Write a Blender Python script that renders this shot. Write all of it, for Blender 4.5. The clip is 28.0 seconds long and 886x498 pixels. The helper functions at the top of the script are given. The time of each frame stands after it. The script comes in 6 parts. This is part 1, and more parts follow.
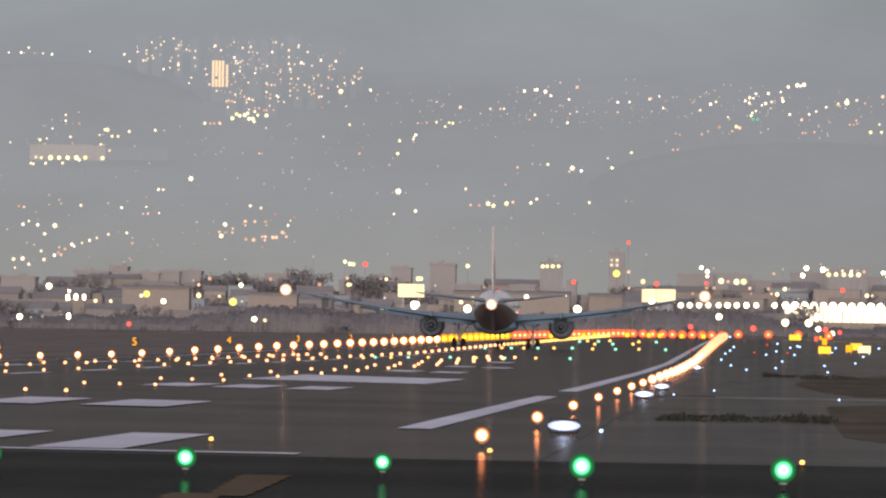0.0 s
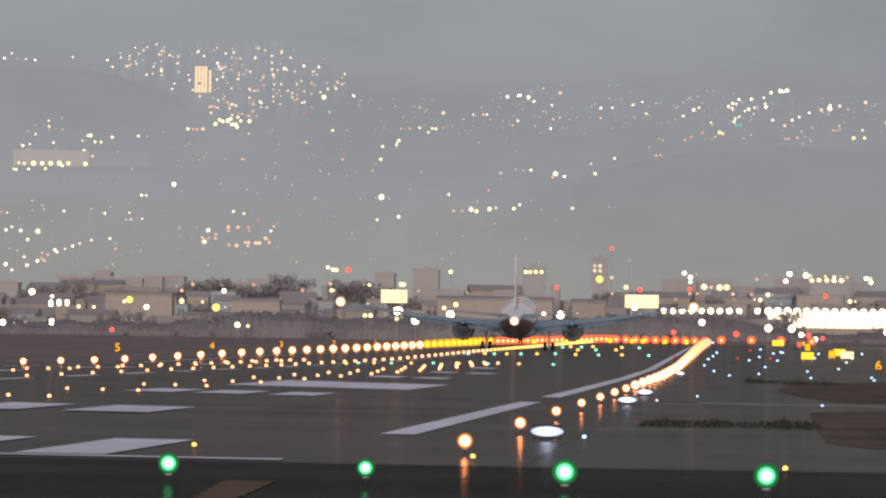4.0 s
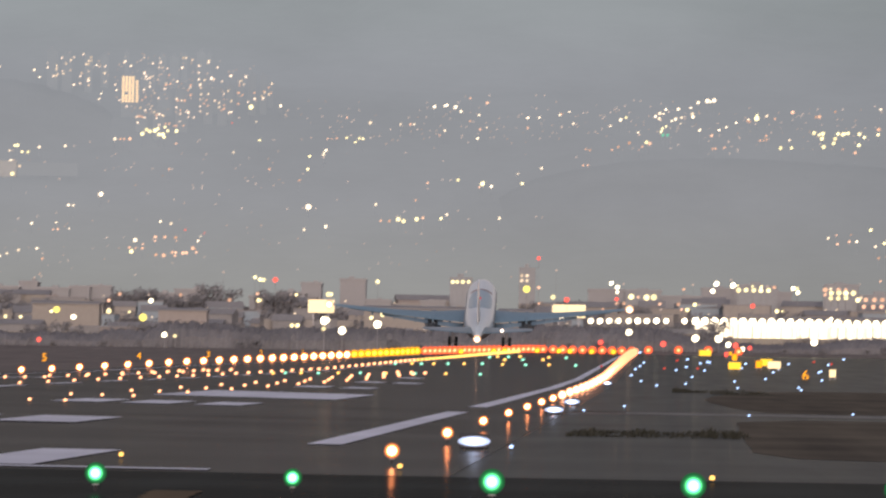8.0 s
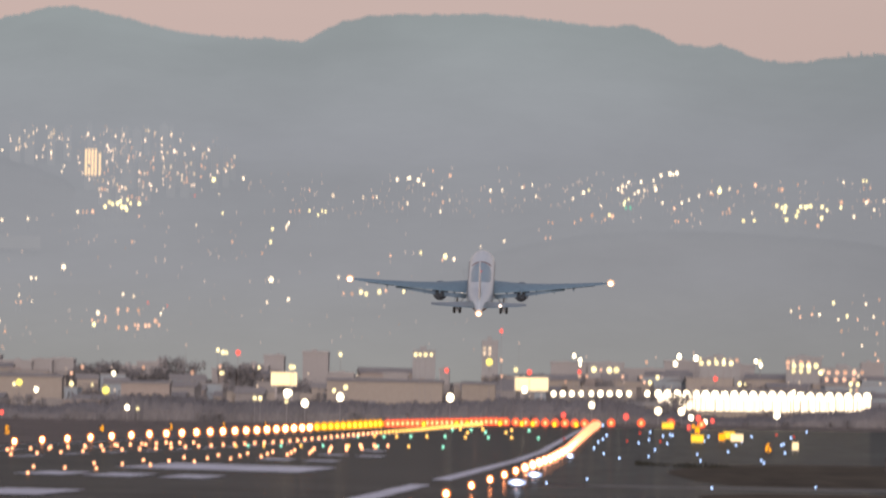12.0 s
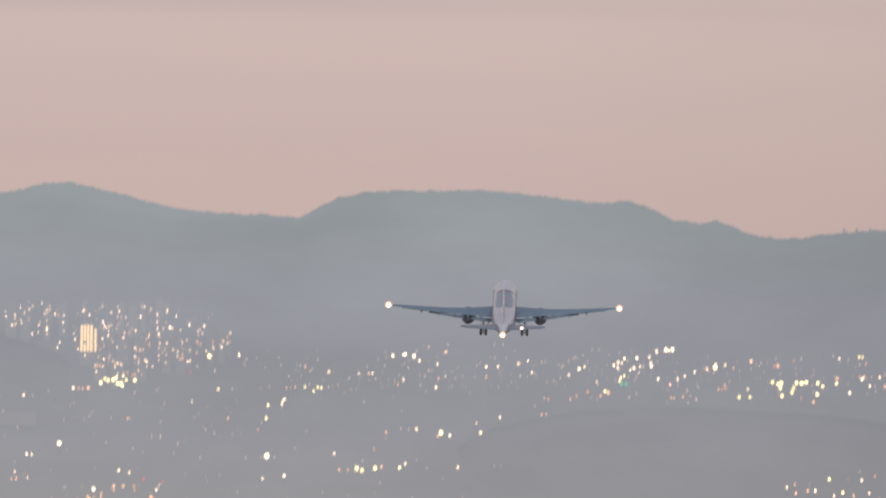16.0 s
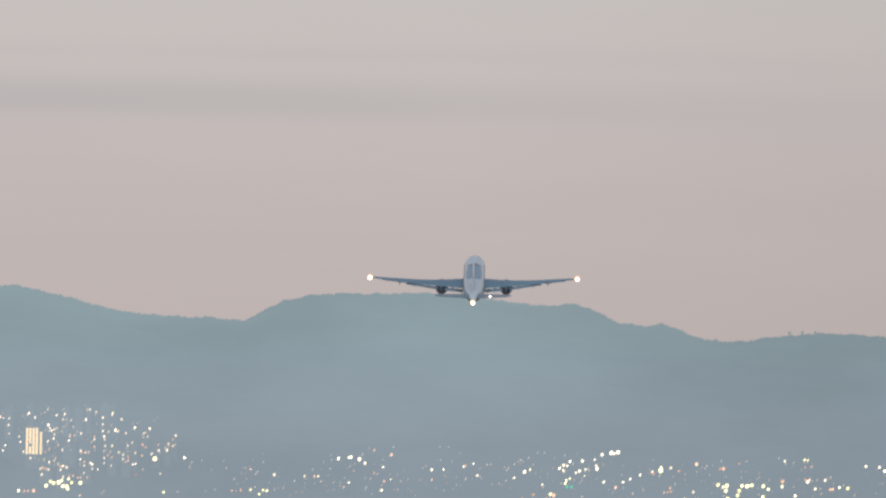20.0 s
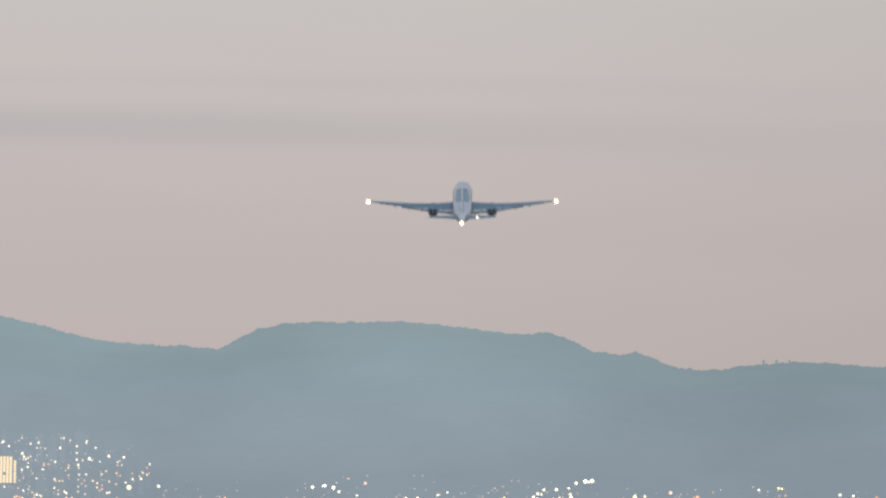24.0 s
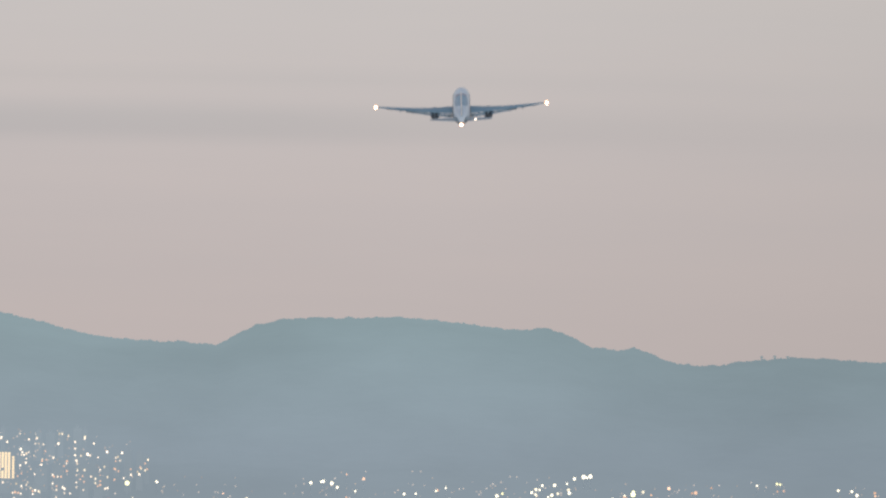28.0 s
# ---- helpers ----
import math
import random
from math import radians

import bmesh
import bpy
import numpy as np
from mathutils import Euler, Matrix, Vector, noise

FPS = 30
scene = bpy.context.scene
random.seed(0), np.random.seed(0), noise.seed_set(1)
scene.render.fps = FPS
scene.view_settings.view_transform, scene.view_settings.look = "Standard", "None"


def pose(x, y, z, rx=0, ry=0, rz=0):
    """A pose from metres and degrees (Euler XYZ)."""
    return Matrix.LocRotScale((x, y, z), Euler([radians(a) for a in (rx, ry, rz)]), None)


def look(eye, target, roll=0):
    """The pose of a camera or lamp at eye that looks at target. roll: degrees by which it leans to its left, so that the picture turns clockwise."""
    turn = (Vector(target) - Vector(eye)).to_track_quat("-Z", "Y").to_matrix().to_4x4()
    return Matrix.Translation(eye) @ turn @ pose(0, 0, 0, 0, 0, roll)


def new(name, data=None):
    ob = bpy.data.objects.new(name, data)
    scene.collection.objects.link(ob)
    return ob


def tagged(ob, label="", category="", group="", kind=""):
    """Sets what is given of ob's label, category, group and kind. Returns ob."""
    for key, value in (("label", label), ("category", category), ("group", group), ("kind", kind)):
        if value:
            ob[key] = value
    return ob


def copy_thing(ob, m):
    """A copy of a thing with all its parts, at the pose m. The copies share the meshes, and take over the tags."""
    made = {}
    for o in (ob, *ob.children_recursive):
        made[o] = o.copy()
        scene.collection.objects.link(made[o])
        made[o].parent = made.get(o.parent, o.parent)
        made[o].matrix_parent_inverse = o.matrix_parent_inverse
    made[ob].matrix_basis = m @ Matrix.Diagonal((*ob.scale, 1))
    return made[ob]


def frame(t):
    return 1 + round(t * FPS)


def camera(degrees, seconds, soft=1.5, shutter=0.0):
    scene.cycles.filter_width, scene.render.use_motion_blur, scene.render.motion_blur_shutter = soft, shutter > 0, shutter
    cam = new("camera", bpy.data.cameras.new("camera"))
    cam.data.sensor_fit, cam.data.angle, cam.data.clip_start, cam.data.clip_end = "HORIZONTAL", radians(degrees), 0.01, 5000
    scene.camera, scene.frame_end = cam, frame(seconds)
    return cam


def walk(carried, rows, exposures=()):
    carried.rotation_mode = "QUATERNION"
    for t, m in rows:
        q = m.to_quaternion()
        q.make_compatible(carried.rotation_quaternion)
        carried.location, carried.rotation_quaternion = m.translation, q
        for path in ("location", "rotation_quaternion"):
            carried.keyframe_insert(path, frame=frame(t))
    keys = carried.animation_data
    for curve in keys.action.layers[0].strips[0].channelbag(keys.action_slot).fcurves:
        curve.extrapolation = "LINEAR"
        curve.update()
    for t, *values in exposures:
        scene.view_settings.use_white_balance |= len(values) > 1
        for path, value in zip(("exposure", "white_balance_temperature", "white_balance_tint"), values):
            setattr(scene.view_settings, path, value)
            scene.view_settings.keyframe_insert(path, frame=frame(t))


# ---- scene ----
# ---------------------------------------------------------------- camera
EYE = (0.0, 0.0, 2.2)
cam = camera(4.7013, 28.0, soft=2.2, shutter=3.0)


def aim(yaw, pitch, roll=0.95):
    return pose(*EYE, 90 + pitch, 0, yaw) @ pose(0, 0, 0, 0, 0, roll)


# seconds, degrees left of the runway axis, degrees above the horizon
PATH = [
    (0, 1.5985, 0.5099), (0.5, 1.5894, 0.5198), (1, 1.5713, 0.5379), (1.5, 1.5621, 0.5426),
    (2, 1.5484, 0.5341), (2.5, 1.5394, 0.543), (4.5, 1.4704, 0.5397), (5, 1.4061, 0.5362),
    (5.5, 1.3327, 0.5375), (6, 1.2869, 0.5427), (6.5, 1.2317, 0.544), (7, 1.1817, 0.5676),
    (7.5, 1.1542, 0.577), (8, 1.1226, 0.6006), (8.5, 1.077, 0.6336), (9, 1.0499, 0.666),
    (9.5, 1.0367, 0.6848), (10, 1.0325, 0.717), (10.5, 1.0015, 0.7818), (11, 0.9563, 0.8284),
    (11.5, 0.9301, 0.9023), (13.5, 0.9464, 1.3474), (14, 0.9559, 1.5057), (14.5, 0.9604, 1.6272),
    (15, 0.9474, 1.7009), (15.5, 0.9334, 1.8114), (16, 0.9239, 1.9263), (16.5, 0.9091, 2.009),
    (17, 0.8762, 2.1105), (17.5, 0.8501, 2.1798), (18, 0.8097, 2.2584), (18.5, 0.7561, 2.3374),
    (19, 0.6973, 2.3935), (19.5, 0.6681, 2.433), (20, 0.6436, 2.4768), (20.5, 0.6235, 2.5162),
    (21, 0.599, 2.5602), (21.5, 0.5766, 2.6016), (23.5, 0.522, 2.6349), (24, 0.5084, 2.6305),
    (24.5, 0.4946, 2.6305), (25, 0.4989, 2.6166), (25.5, 0.5032, 2.6031), (26, 0.4942, 2.6029),
    (26.5, 0.4894, 2.603), (27, 0.4989, 2.6028), (27.5, 0.4942, 2.6121), (28, 0.4988, 2.6077),
]
EXPOSURES = [(0, 0.0, 7350, 23), (11, 0.0, 7350, 24), (14, 0.0, 7300, 27), (17.2, 0.0, 7150, 25.5), (19.3, 0.0, 6440, 11.5), (28, 0.0, 6430, 11.5)]
walk(cam, [(t, aim(a, b)) for t, a, b in PATH], EXPOSURES)

# ---------------------------------------------------------------- world and sun
world = bpy.data.worlds.new("dusk")
scene.world = world
world.use_nodes = True
wt = world.node_tree
wt.nodes.clear()


def wnode(kind, **kw):
    n = wt.nodes.new(kind)
    for k, v in kw.items():
        n.inputs[k].default_value = v
    return n


w_out = wnode("ShaderNodeOutputWorld")
w_bg = wnode("ShaderNodeBackground", Strength=1.0)
w_sky = wnode("ShaderNodeTexSky")
w_sky.sky_type, w_sky.sun_disc = "NISHITA", False
w_sky.sun_elevation, w_sky.sun_rotation = radians(6.7), radians(184)
w_skybg = wnode("ShaderNodeBackground", Strength=0.02)
w_add = wnode("ShaderNodeAddShader")
w_co = wnode("ShaderNodeTexCoord")
w_sep = wnode("ShaderNodeSeparateXYZ")
w_ramp = wnode("ShaderNodeValToRGB")
cr = w_ramp.color_ramp
cr.elements[0].position, cr.elements[0].color = 0.0, (0.397, 0.352, 0.373, 1)
cr.elements[1].position, cr.elements[1].color = 1.0, (0.16, 0.2, 0.29, 1)
for p, c in ((0.04, (0.427, 0.377, 0.402, 1)), (0.053, (0.452, 0.402, 0.427, 1)), (0.066, (0.487, 0.442, 0.457, 1)), (0.09, (0.49, 0.46, 0.46, 1)), (0.3, (0.38, 0.37, 0.40, 1)), (0.6, (0.24, 0.27, 0.35, 1))):
    el = cr.elements.new(p)
    el.color = c
# faint uneven veils of cloud
w_map = wnode("ShaderNodeMapping")
w_map.inputs["Scale"].default_value = (9.0, 1.0, 110.0)
w_noise = wnode("ShaderNodeTexNoise", Scale=1.0, Detail=4.0, Roughness=0.55)
w_bars = wnode("ShaderNodeValToRGB")
w_bars.color_ramp.elements[0].position, w_bars.color_ramp.elements[0].color = 0.3, (0.955, 0.965, 0.975, 1)
w_bars.color_ramp.elements[1].position, w_bars.color_ramp.elements[1].color = 0.7, (1.02, 1.01, 1.0, 1)
w_bar = wnode("ShaderNodeValToRGB")
bar = w_bar.color_ramp
bar.elements[0].position, bar.elements[0].color = 0.0, (1, 1, 1, 1)
bar.elements[1].position, bar.elements[1].color = 1.0, (1, 1, 1, 1)
for p, c in ((0.545, (1, 1, 1, 1)), (0.56, (0.885, 0.91, 0.93, 1)), (0.573, (0.895, 0.92, 0.935, 1)), (0.592, (1, 1, 1, 1)), (0.6, (1, 1, 1, 1)), (0.61, (0.96, 0.97, 0.975, 1)), (0.625, (1, 1, 1, 1))):
    bar.elements.new(p).color = c
w_fade = wnode("ShaderNodeMapRange")
for k, v in ((1, -0.025), (2, 0.03), (3, 1.0), (4, 0.15)):
    w_fade.inputs[k].default_value = v
w_band = wnode("ShaderNodeMixRGB")
w_band.blend_type = "MULTIPLY"
# the glow weakens towards the east
w_east = wnode("ShaderNodeMapRange")
for k, v in ((1, -0.01), (2, 0.05), (3, 1.0), (4, 0.9)):
    w_east.inputs[k].default_value = v
wt.links.new(w_sep.outputs[0], w_east.inputs[0])
wt.links.new(w_east.outputs[0], w_bg.inputs[1])
wt.links.new(w_sep.outputs[0], w_fade.inputs[0])
w_ten = wnode("ShaderNodeMath")
w_ten.operation = "MULTIPLY"
w_ten.inputs[1].default_value = 10.0
wt.links.new(w_sep.outputs[2], w_ten.inputs[0])
wt.links.new(w_ten.outputs[0], w_bar.inputs[0])
wt.links.new(w_fade.outputs[0], w_band.inputs[0])
wt.links.new(w_ramp.outputs[0], w_band.inputs[1])
wt.links.new(w_bar.outputs[0], w_band.inputs[2])
w_mul = wnode("ShaderNodeMixRGB", Fac=1.0)
w_mul.blend_type = "MULTIPLY"
for a, b in ((w_co.outputs["Generated"], w_sep.inputs[0]), (w_sep.outputs[2], w_ramp.inputs[0]), (w_co.outputs["Generated"], w_map.inputs[0]), (w_map.outputs[0], w_noise.inputs["Vector"]),
             (w_noise.outputs[0], w_bars.inputs[0]), (w_band.outputs[0], w_mul.inputs[1]), (w_bars.outputs[0], w_mul.inputs[2]), (w_mul.outputs[0], w_bg.inputs[0]),
             (w_sky.outputs[0], w_skybg.inputs[0]), (w_bg.outputs[0], w_add.inputs[0]), (w_skybg.outputs[0], w_add.inputs[1]), (w_add.outputs[0], w_out.inputs[0])):
    wt.links.new(a, b)

sun = new("sun", bpy.data.lights.new("sun", "SUN"))
sun.data.energy, sun.data.angle, sun.data.color = 1.9, radians(30), (1.0, 0.94, 0.91)
sun.matrix_world = look((60, -900, 110), (0, 0, 0))

# ---------------------------------------------------------------- materials
MATS = {}


def mat(name, color, rough=0.7, metal=0.0, vary=0.15, scale=1.0, spec=0.3, coat=0.0, tint=None):
    """A Principled material with colour that varies at two scales, in metres."""
    m = bpy.data.materials.new(name)
    m.use_nodes = True
    t = m.node_tree
    p = t.nodes["Principled BSDF"]
    p.inputs["Roughness"].default_value, p.inputs["Metallic"].default_value = rough, metal
    p.inputs["Specular IOR Level"].default_value = spec
    p.inputs["Coat Weight"].default_value = coat
    co = t.nodes.new("ShaderNodeTexCoord")
    fac = None
    for s, d in ((0.15 * scale, 3), (2.5 * scale, 5)):
        n = t.nodes.new("ShaderNodeTexNoise")
        n.inputs["Scale"].default_value, n.inputs["Detail"].default_value = s, d
        t.links.new(co.outputs["Object"], n.inputs["Vector"])
        if fac is None:
            fac = n.outputs[0]
        else:
            add = t.nodes.new("ShaderNodeMath")
            add.operation = "ADD"
            t.links.new(fac, add.inputs[0])
            t.links.new(n.outputs[0], add.inputs[1])
            fac = add.outputs[0]
    mix = t.nodes.new("ShaderNodeMixRGB")
    c2 = tint or color
    mix.inputs[1].default_value = (*[c * (1 - vary) for c in color], 1)
    mix.inputs[2].default_value = (*[min(1, c * (1 + vary)) for c in c2], 1)
    mr = t.nodes.new("ShaderNodeMapRange")
    mr.inputs[1].default_value, mr.inputs[2].default_value = 0.6, 1.4
    t.links.new(fac, mr.inputs[0])
    t.links.new(mr.outputs[0], mix.inputs[0])
    t.links.new(mix.outputs[0], p.inputs["Base Color"])
    MATS[name] = m
    return m


def pavement_mat(name, color, gloss, rough, vary, tint=None, sharp=0.0):
    """Worn paving: diffuse with long tyre streaks, a little broad sheen and a trace of sharp gloss on the polished stones."""
    m = bpy.data.materials.new(name)
    m.use_nodes = True
    t = m.node_tree
    t.nodes.clear()
    out = t.nodes.new("ShaderNodeOutputMaterial")
    dif, glo, mixs = t.nodes.new("ShaderNodeBsdfDiffuse"), t.nodes.new("ShaderNodeBsdfGlossy"), t.nodes.new("ShaderNodeMixShader")
    glo.inputs["Roughness"].default_value = rough
    glo.inputs["Color"].default_value = (0.9, 0.9, 0.9, 1)
    co = t.nodes.new("ShaderNodeTexCoord")
    mp = t.nodes.new("ShaderNodeMapping")
    mp.inputs["Scale"].default_value = (0.5, 0.012, 1)
    n1, n2 = t.nodes.new("ShaderNodeTexNoise"), t.nodes.new("ShaderNodeTexNoise")
    n1.inputs["Scale"].default_value, n1.inputs["Detail"].default_value = 1.0, 5
    n2.inputs["Scale"].default_value, n2.inputs["Detail"].default_value = 0.05, 4
    t.links.new(co.outputs["Object"], mp.inputs[0])
    t.links.new(mp.outputs[0], n1.inputs["Vector"])
    t.links.new(co.outputs["Object"], n2.inputs["Vector"])
    add = t.nodes.new("ShaderNodeMath")
    add.operation = "ADD"
    t.links.new(n1.outputs[0], add.inputs[0])
    t.links.new(n2.outputs[0], add.inputs[1])
    mr = t.nodes.new("ShaderNodeMapRange")
    mr.inputs[1].default_value, mr.inputs[2].default_value = 0.65, 1.35
    t.links.new(add.outputs[0], mr.inputs[0])
    mix = t.nodes.new("ShaderNodeMixRGB")
    c2 = tint or color
    mix.inputs[1].default_value = (*[c * (1 - vary) for c in color], 1)
    mix.inputs[2].default_value = (*[c * (1 + vary) for c in c2], 1)
    t.links.new(mr.outputs[0], mix.inputs[0])
    t.links.new(mix.outputs[0], dif.inputs["Color"])
    mg = t.nodes.new("ShaderNodeMath")
    mg.operation = "MULTIPLY_ADD"
    mg.inputs[1].default_value, mg.inputs[2].default_value = 0.6 * gloss, 0.7 * gloss
    t.links.new(n2.outputs[0], mg.inputs[0])
    t.links.new(mg.outputs[0], mixs.inputs[0])
    t.links.new(dif.outputs[0], mixs.inputs[1])
    t.links.new(glo.outputs[0], mixs.inputs[2])
    if sharp:
        wet, mix2 = t.nodes.new("ShaderNodeBsdfGlossy"), t.nodes.new("ShaderNodeMixShader")
        wet.inputs["Roughness"].default_value = 0.04
        mix2.inputs[0].default_value = sharp
        t.links.new(mixs.outputs[0], mix2.inputs[1])
        t.links.new(wet.outputs[0], mix2.inputs[2])
        t.links.new(mix2.outputs[0], out.inputs[0])
    else:
        t.links.new(mixs.outputs[0], out.inputs[0])
    MATS[name] = m
    return m


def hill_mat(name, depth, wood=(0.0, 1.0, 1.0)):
    """Far wooded slopes, pinker low down, their evening haze put into the emission: a plain backdrop."""
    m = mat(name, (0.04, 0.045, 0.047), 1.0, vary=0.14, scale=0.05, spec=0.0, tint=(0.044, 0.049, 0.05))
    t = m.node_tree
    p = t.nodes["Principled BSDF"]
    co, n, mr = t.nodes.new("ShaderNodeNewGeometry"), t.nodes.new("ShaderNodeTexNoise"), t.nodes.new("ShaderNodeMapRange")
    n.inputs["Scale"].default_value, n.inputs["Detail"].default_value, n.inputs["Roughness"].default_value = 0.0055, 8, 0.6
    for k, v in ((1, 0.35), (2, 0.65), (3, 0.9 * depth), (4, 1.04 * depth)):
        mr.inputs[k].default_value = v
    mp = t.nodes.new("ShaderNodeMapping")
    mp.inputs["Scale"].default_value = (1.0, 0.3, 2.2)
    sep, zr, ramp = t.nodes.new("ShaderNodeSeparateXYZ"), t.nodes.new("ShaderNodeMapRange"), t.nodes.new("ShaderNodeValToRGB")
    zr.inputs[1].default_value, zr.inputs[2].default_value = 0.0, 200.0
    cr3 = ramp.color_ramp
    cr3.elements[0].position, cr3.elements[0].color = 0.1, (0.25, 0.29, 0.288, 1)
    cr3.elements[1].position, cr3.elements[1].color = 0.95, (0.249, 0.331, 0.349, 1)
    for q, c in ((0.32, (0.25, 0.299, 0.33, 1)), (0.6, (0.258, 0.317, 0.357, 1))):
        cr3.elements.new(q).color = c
    # the emitted haze is made weaker towards the east
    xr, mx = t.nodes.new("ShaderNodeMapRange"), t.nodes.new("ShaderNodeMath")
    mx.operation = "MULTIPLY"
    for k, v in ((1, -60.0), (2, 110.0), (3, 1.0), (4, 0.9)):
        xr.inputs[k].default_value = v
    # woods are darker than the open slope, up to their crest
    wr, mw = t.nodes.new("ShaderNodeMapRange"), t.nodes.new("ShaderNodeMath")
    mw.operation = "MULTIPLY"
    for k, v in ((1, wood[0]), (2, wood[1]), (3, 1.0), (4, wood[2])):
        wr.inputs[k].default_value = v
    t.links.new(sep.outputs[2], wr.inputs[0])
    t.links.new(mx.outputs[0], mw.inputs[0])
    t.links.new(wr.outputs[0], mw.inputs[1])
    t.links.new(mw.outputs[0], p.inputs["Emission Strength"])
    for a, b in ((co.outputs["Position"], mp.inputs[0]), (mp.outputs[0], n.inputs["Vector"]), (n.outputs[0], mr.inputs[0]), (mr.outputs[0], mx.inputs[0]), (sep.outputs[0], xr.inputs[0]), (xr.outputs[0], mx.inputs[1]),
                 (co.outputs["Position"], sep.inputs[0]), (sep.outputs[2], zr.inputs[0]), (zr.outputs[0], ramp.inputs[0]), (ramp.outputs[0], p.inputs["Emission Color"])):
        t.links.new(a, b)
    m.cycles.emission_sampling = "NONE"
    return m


def lens_mat(name, color, core, rim):
    """A lamp lens with its soft glow put into the emission: hot centre, fading towards its edge."""
    m = lamp_mat(name, color, core)
    t = m.node_tree
    co, flat, ln = t.nodes.new("ShaderNodeTexCoord"), t.nodes.new("ShaderNodeVectorMath"), t.nodes.new("ShaderNodeVectorMath")
    flat.operation, ln.operation = "MULTIPLY", "LENGTH"
    flat.inputs[1].default_value = (1, 0, 1)
    inv, pw, mul, add = (t.nodes.new("ShaderNodeMath") for _ in range(4))
    inv.operation, pw.operation, mul.operation, add.operation = "SUBTRACT", "POWER", "MULTIPLY", "ADD"
    inv.inputs[0].default_value, inv.use_clamp = 1.0, True
    pw.inputs[1].default_value, mul.inputs[1].default_value, add.inputs[1].default_value = 4.0, core, rim
    t.links.new(co.outputs["Object"], flat.inputs[0])
    t.links.new(flat.outputs[0], ln.inputs[0])
    t.links.new(ln.outputs["Value"], inv.inputs[1])
    t.links.new(inv.outputs[0], pw.inputs[0])
    t.links.new(pw.outputs[0], mul.inputs[0])
    t.links.new(mul.outputs[0], add.inputs[0])
    t.links.new(add.outputs[0], t.nodes["Emission"].inputs[1])
    return m


def lamp_mat(name, color, strength, light=True, uneven=0.0, pieces=False):
    m = bpy.data.materials.new(name)
    m.use_nodes = True
    t = m.node_tree
    t.nodes.clear()
    out, em = t.nodes.new("ShaderNodeOutputMaterial"), t.nodes.new("ShaderNodeEmission")
    em.inputs[0].default_value, em.inputs[1].default_value = (*color, 1), strength
    t.links.new(em.outputs[0], out.inputs[0])
    if uneven:
        info, mr = t.nodes.new("ShaderNodeObjectInfo"), t.nodes.new("ShaderNodeMapRange")
        mr.inputs[3].default_value, mr.inputs[4].default_value = strength * (1 - uneven), strength * (1 + uneven)
        each = t.nodes.new("ShaderNodeNewGeometry").outputs["Random Per Island"] if pieces else info.outputs["Random"]
        t.links.new(each, mr.inputs[0])
        t.links.new(mr.outputs[0], em.inputs[1])
    if not light:
        m.cycles.emission_sampling = "NONE"
    MATS[name] = m
    return m


pavement_mat("grass", (0.078, 0.066, 0.045), 0.05, 0.6, 0.45, (0.098, 0.082, 0.056))
# dry field grass, its colour made paler and pinker for the haze
pavement_mat("dry_grass", (0.17, 0.147, 0.13), 0.06, 0.6, 0.35, (0.195, 0.168, 0.147))
pavement_mat("pale_strip", (0.16, 0.165, 0.16), 0.1, 0.2, 0.3)
pavement_mat("old_asphalt", (0.017, 0.023, 0.023), 0.05, 0.12, 0.5, sharp=0.012)
mat("tall_grass", (0.05, 0.052, 0.042), 1.0, vary=0.5, scale=2.0, spec=0.0)
pavement_mat("asphalt", (0.037, 0.039, 0.038), 0.14, 0.12, 0.45, sharp=0.022)
pavement_mat("taxi_asphalt", (0.06, 0.069, 0.066), 0.12, 0.11, 0.3, sharp=0.015)
pavement_mat("paint_white", (0.74, 0.77, 0.84), 0.06, 0.3, 0.15)
pavement_mat("paint_yellow", (0.15, 0.105, 0.06), 0.05, 0.3, 0.3)
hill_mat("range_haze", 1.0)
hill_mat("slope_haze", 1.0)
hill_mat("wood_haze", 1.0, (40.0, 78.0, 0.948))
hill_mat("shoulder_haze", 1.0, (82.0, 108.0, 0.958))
# foliage greyed and lightened, with the distance haze put into its colour
mat("leaf", (0.26, 0.265, 0.275), 0.9, vary=0.15, scale=0.6, spec=0.1)
mat("hedge", (0.195, 0.197, 0.205), 0.9, vary=0.25, scale=0.5, spec=0.1)
mat("bark", (0.06, 0.05, 0.04), 0.9, vary=0.3, scale=2)
mat("metal_grey", (0.35, 0.35, 0.36), 0.5, 0.6, 0.15, 2)
mat("metal_dark", (0.05, 0.05, 0.055), 0.5, 0.5, 0.2, 3)
mat("concrete", (0.31, 0.31, 0.31), 0.9, vary=0.15, scale=0.3)
mat("concrete_pink", (0.34, 0.31, 0.295), 0.9, vary=0.12, scale=0.3)
mat("concrete_cream", (0.36, 0.335, 0.3), 0.9, vary=0.12, scale=0.3)
mat("plaster_white", (0.4, 0.375, 0.34), 0.85, vary=0.1, scale=0.3)
mat("plaster_bright", (0.385, 0.36, 0.325), 0.85, vary=0.08, scale=0.3)
mat("hall_pink", (0.385, 0.35, 0.325), 0.85, vary=0.08, scale=0.3)
mat("roof_grey", (0.3, 0.3, 0.3), 0.8, vary=0.2, scale=0.5)
mat("dark_glass", (0.25, 0.26, 0.275), 0.3, vary=0.2, scale=1, spec=0.6)
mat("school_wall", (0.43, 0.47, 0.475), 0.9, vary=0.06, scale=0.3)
# wall colours with the distance haze mixed into the base colour
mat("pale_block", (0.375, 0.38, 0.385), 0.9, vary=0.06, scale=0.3)
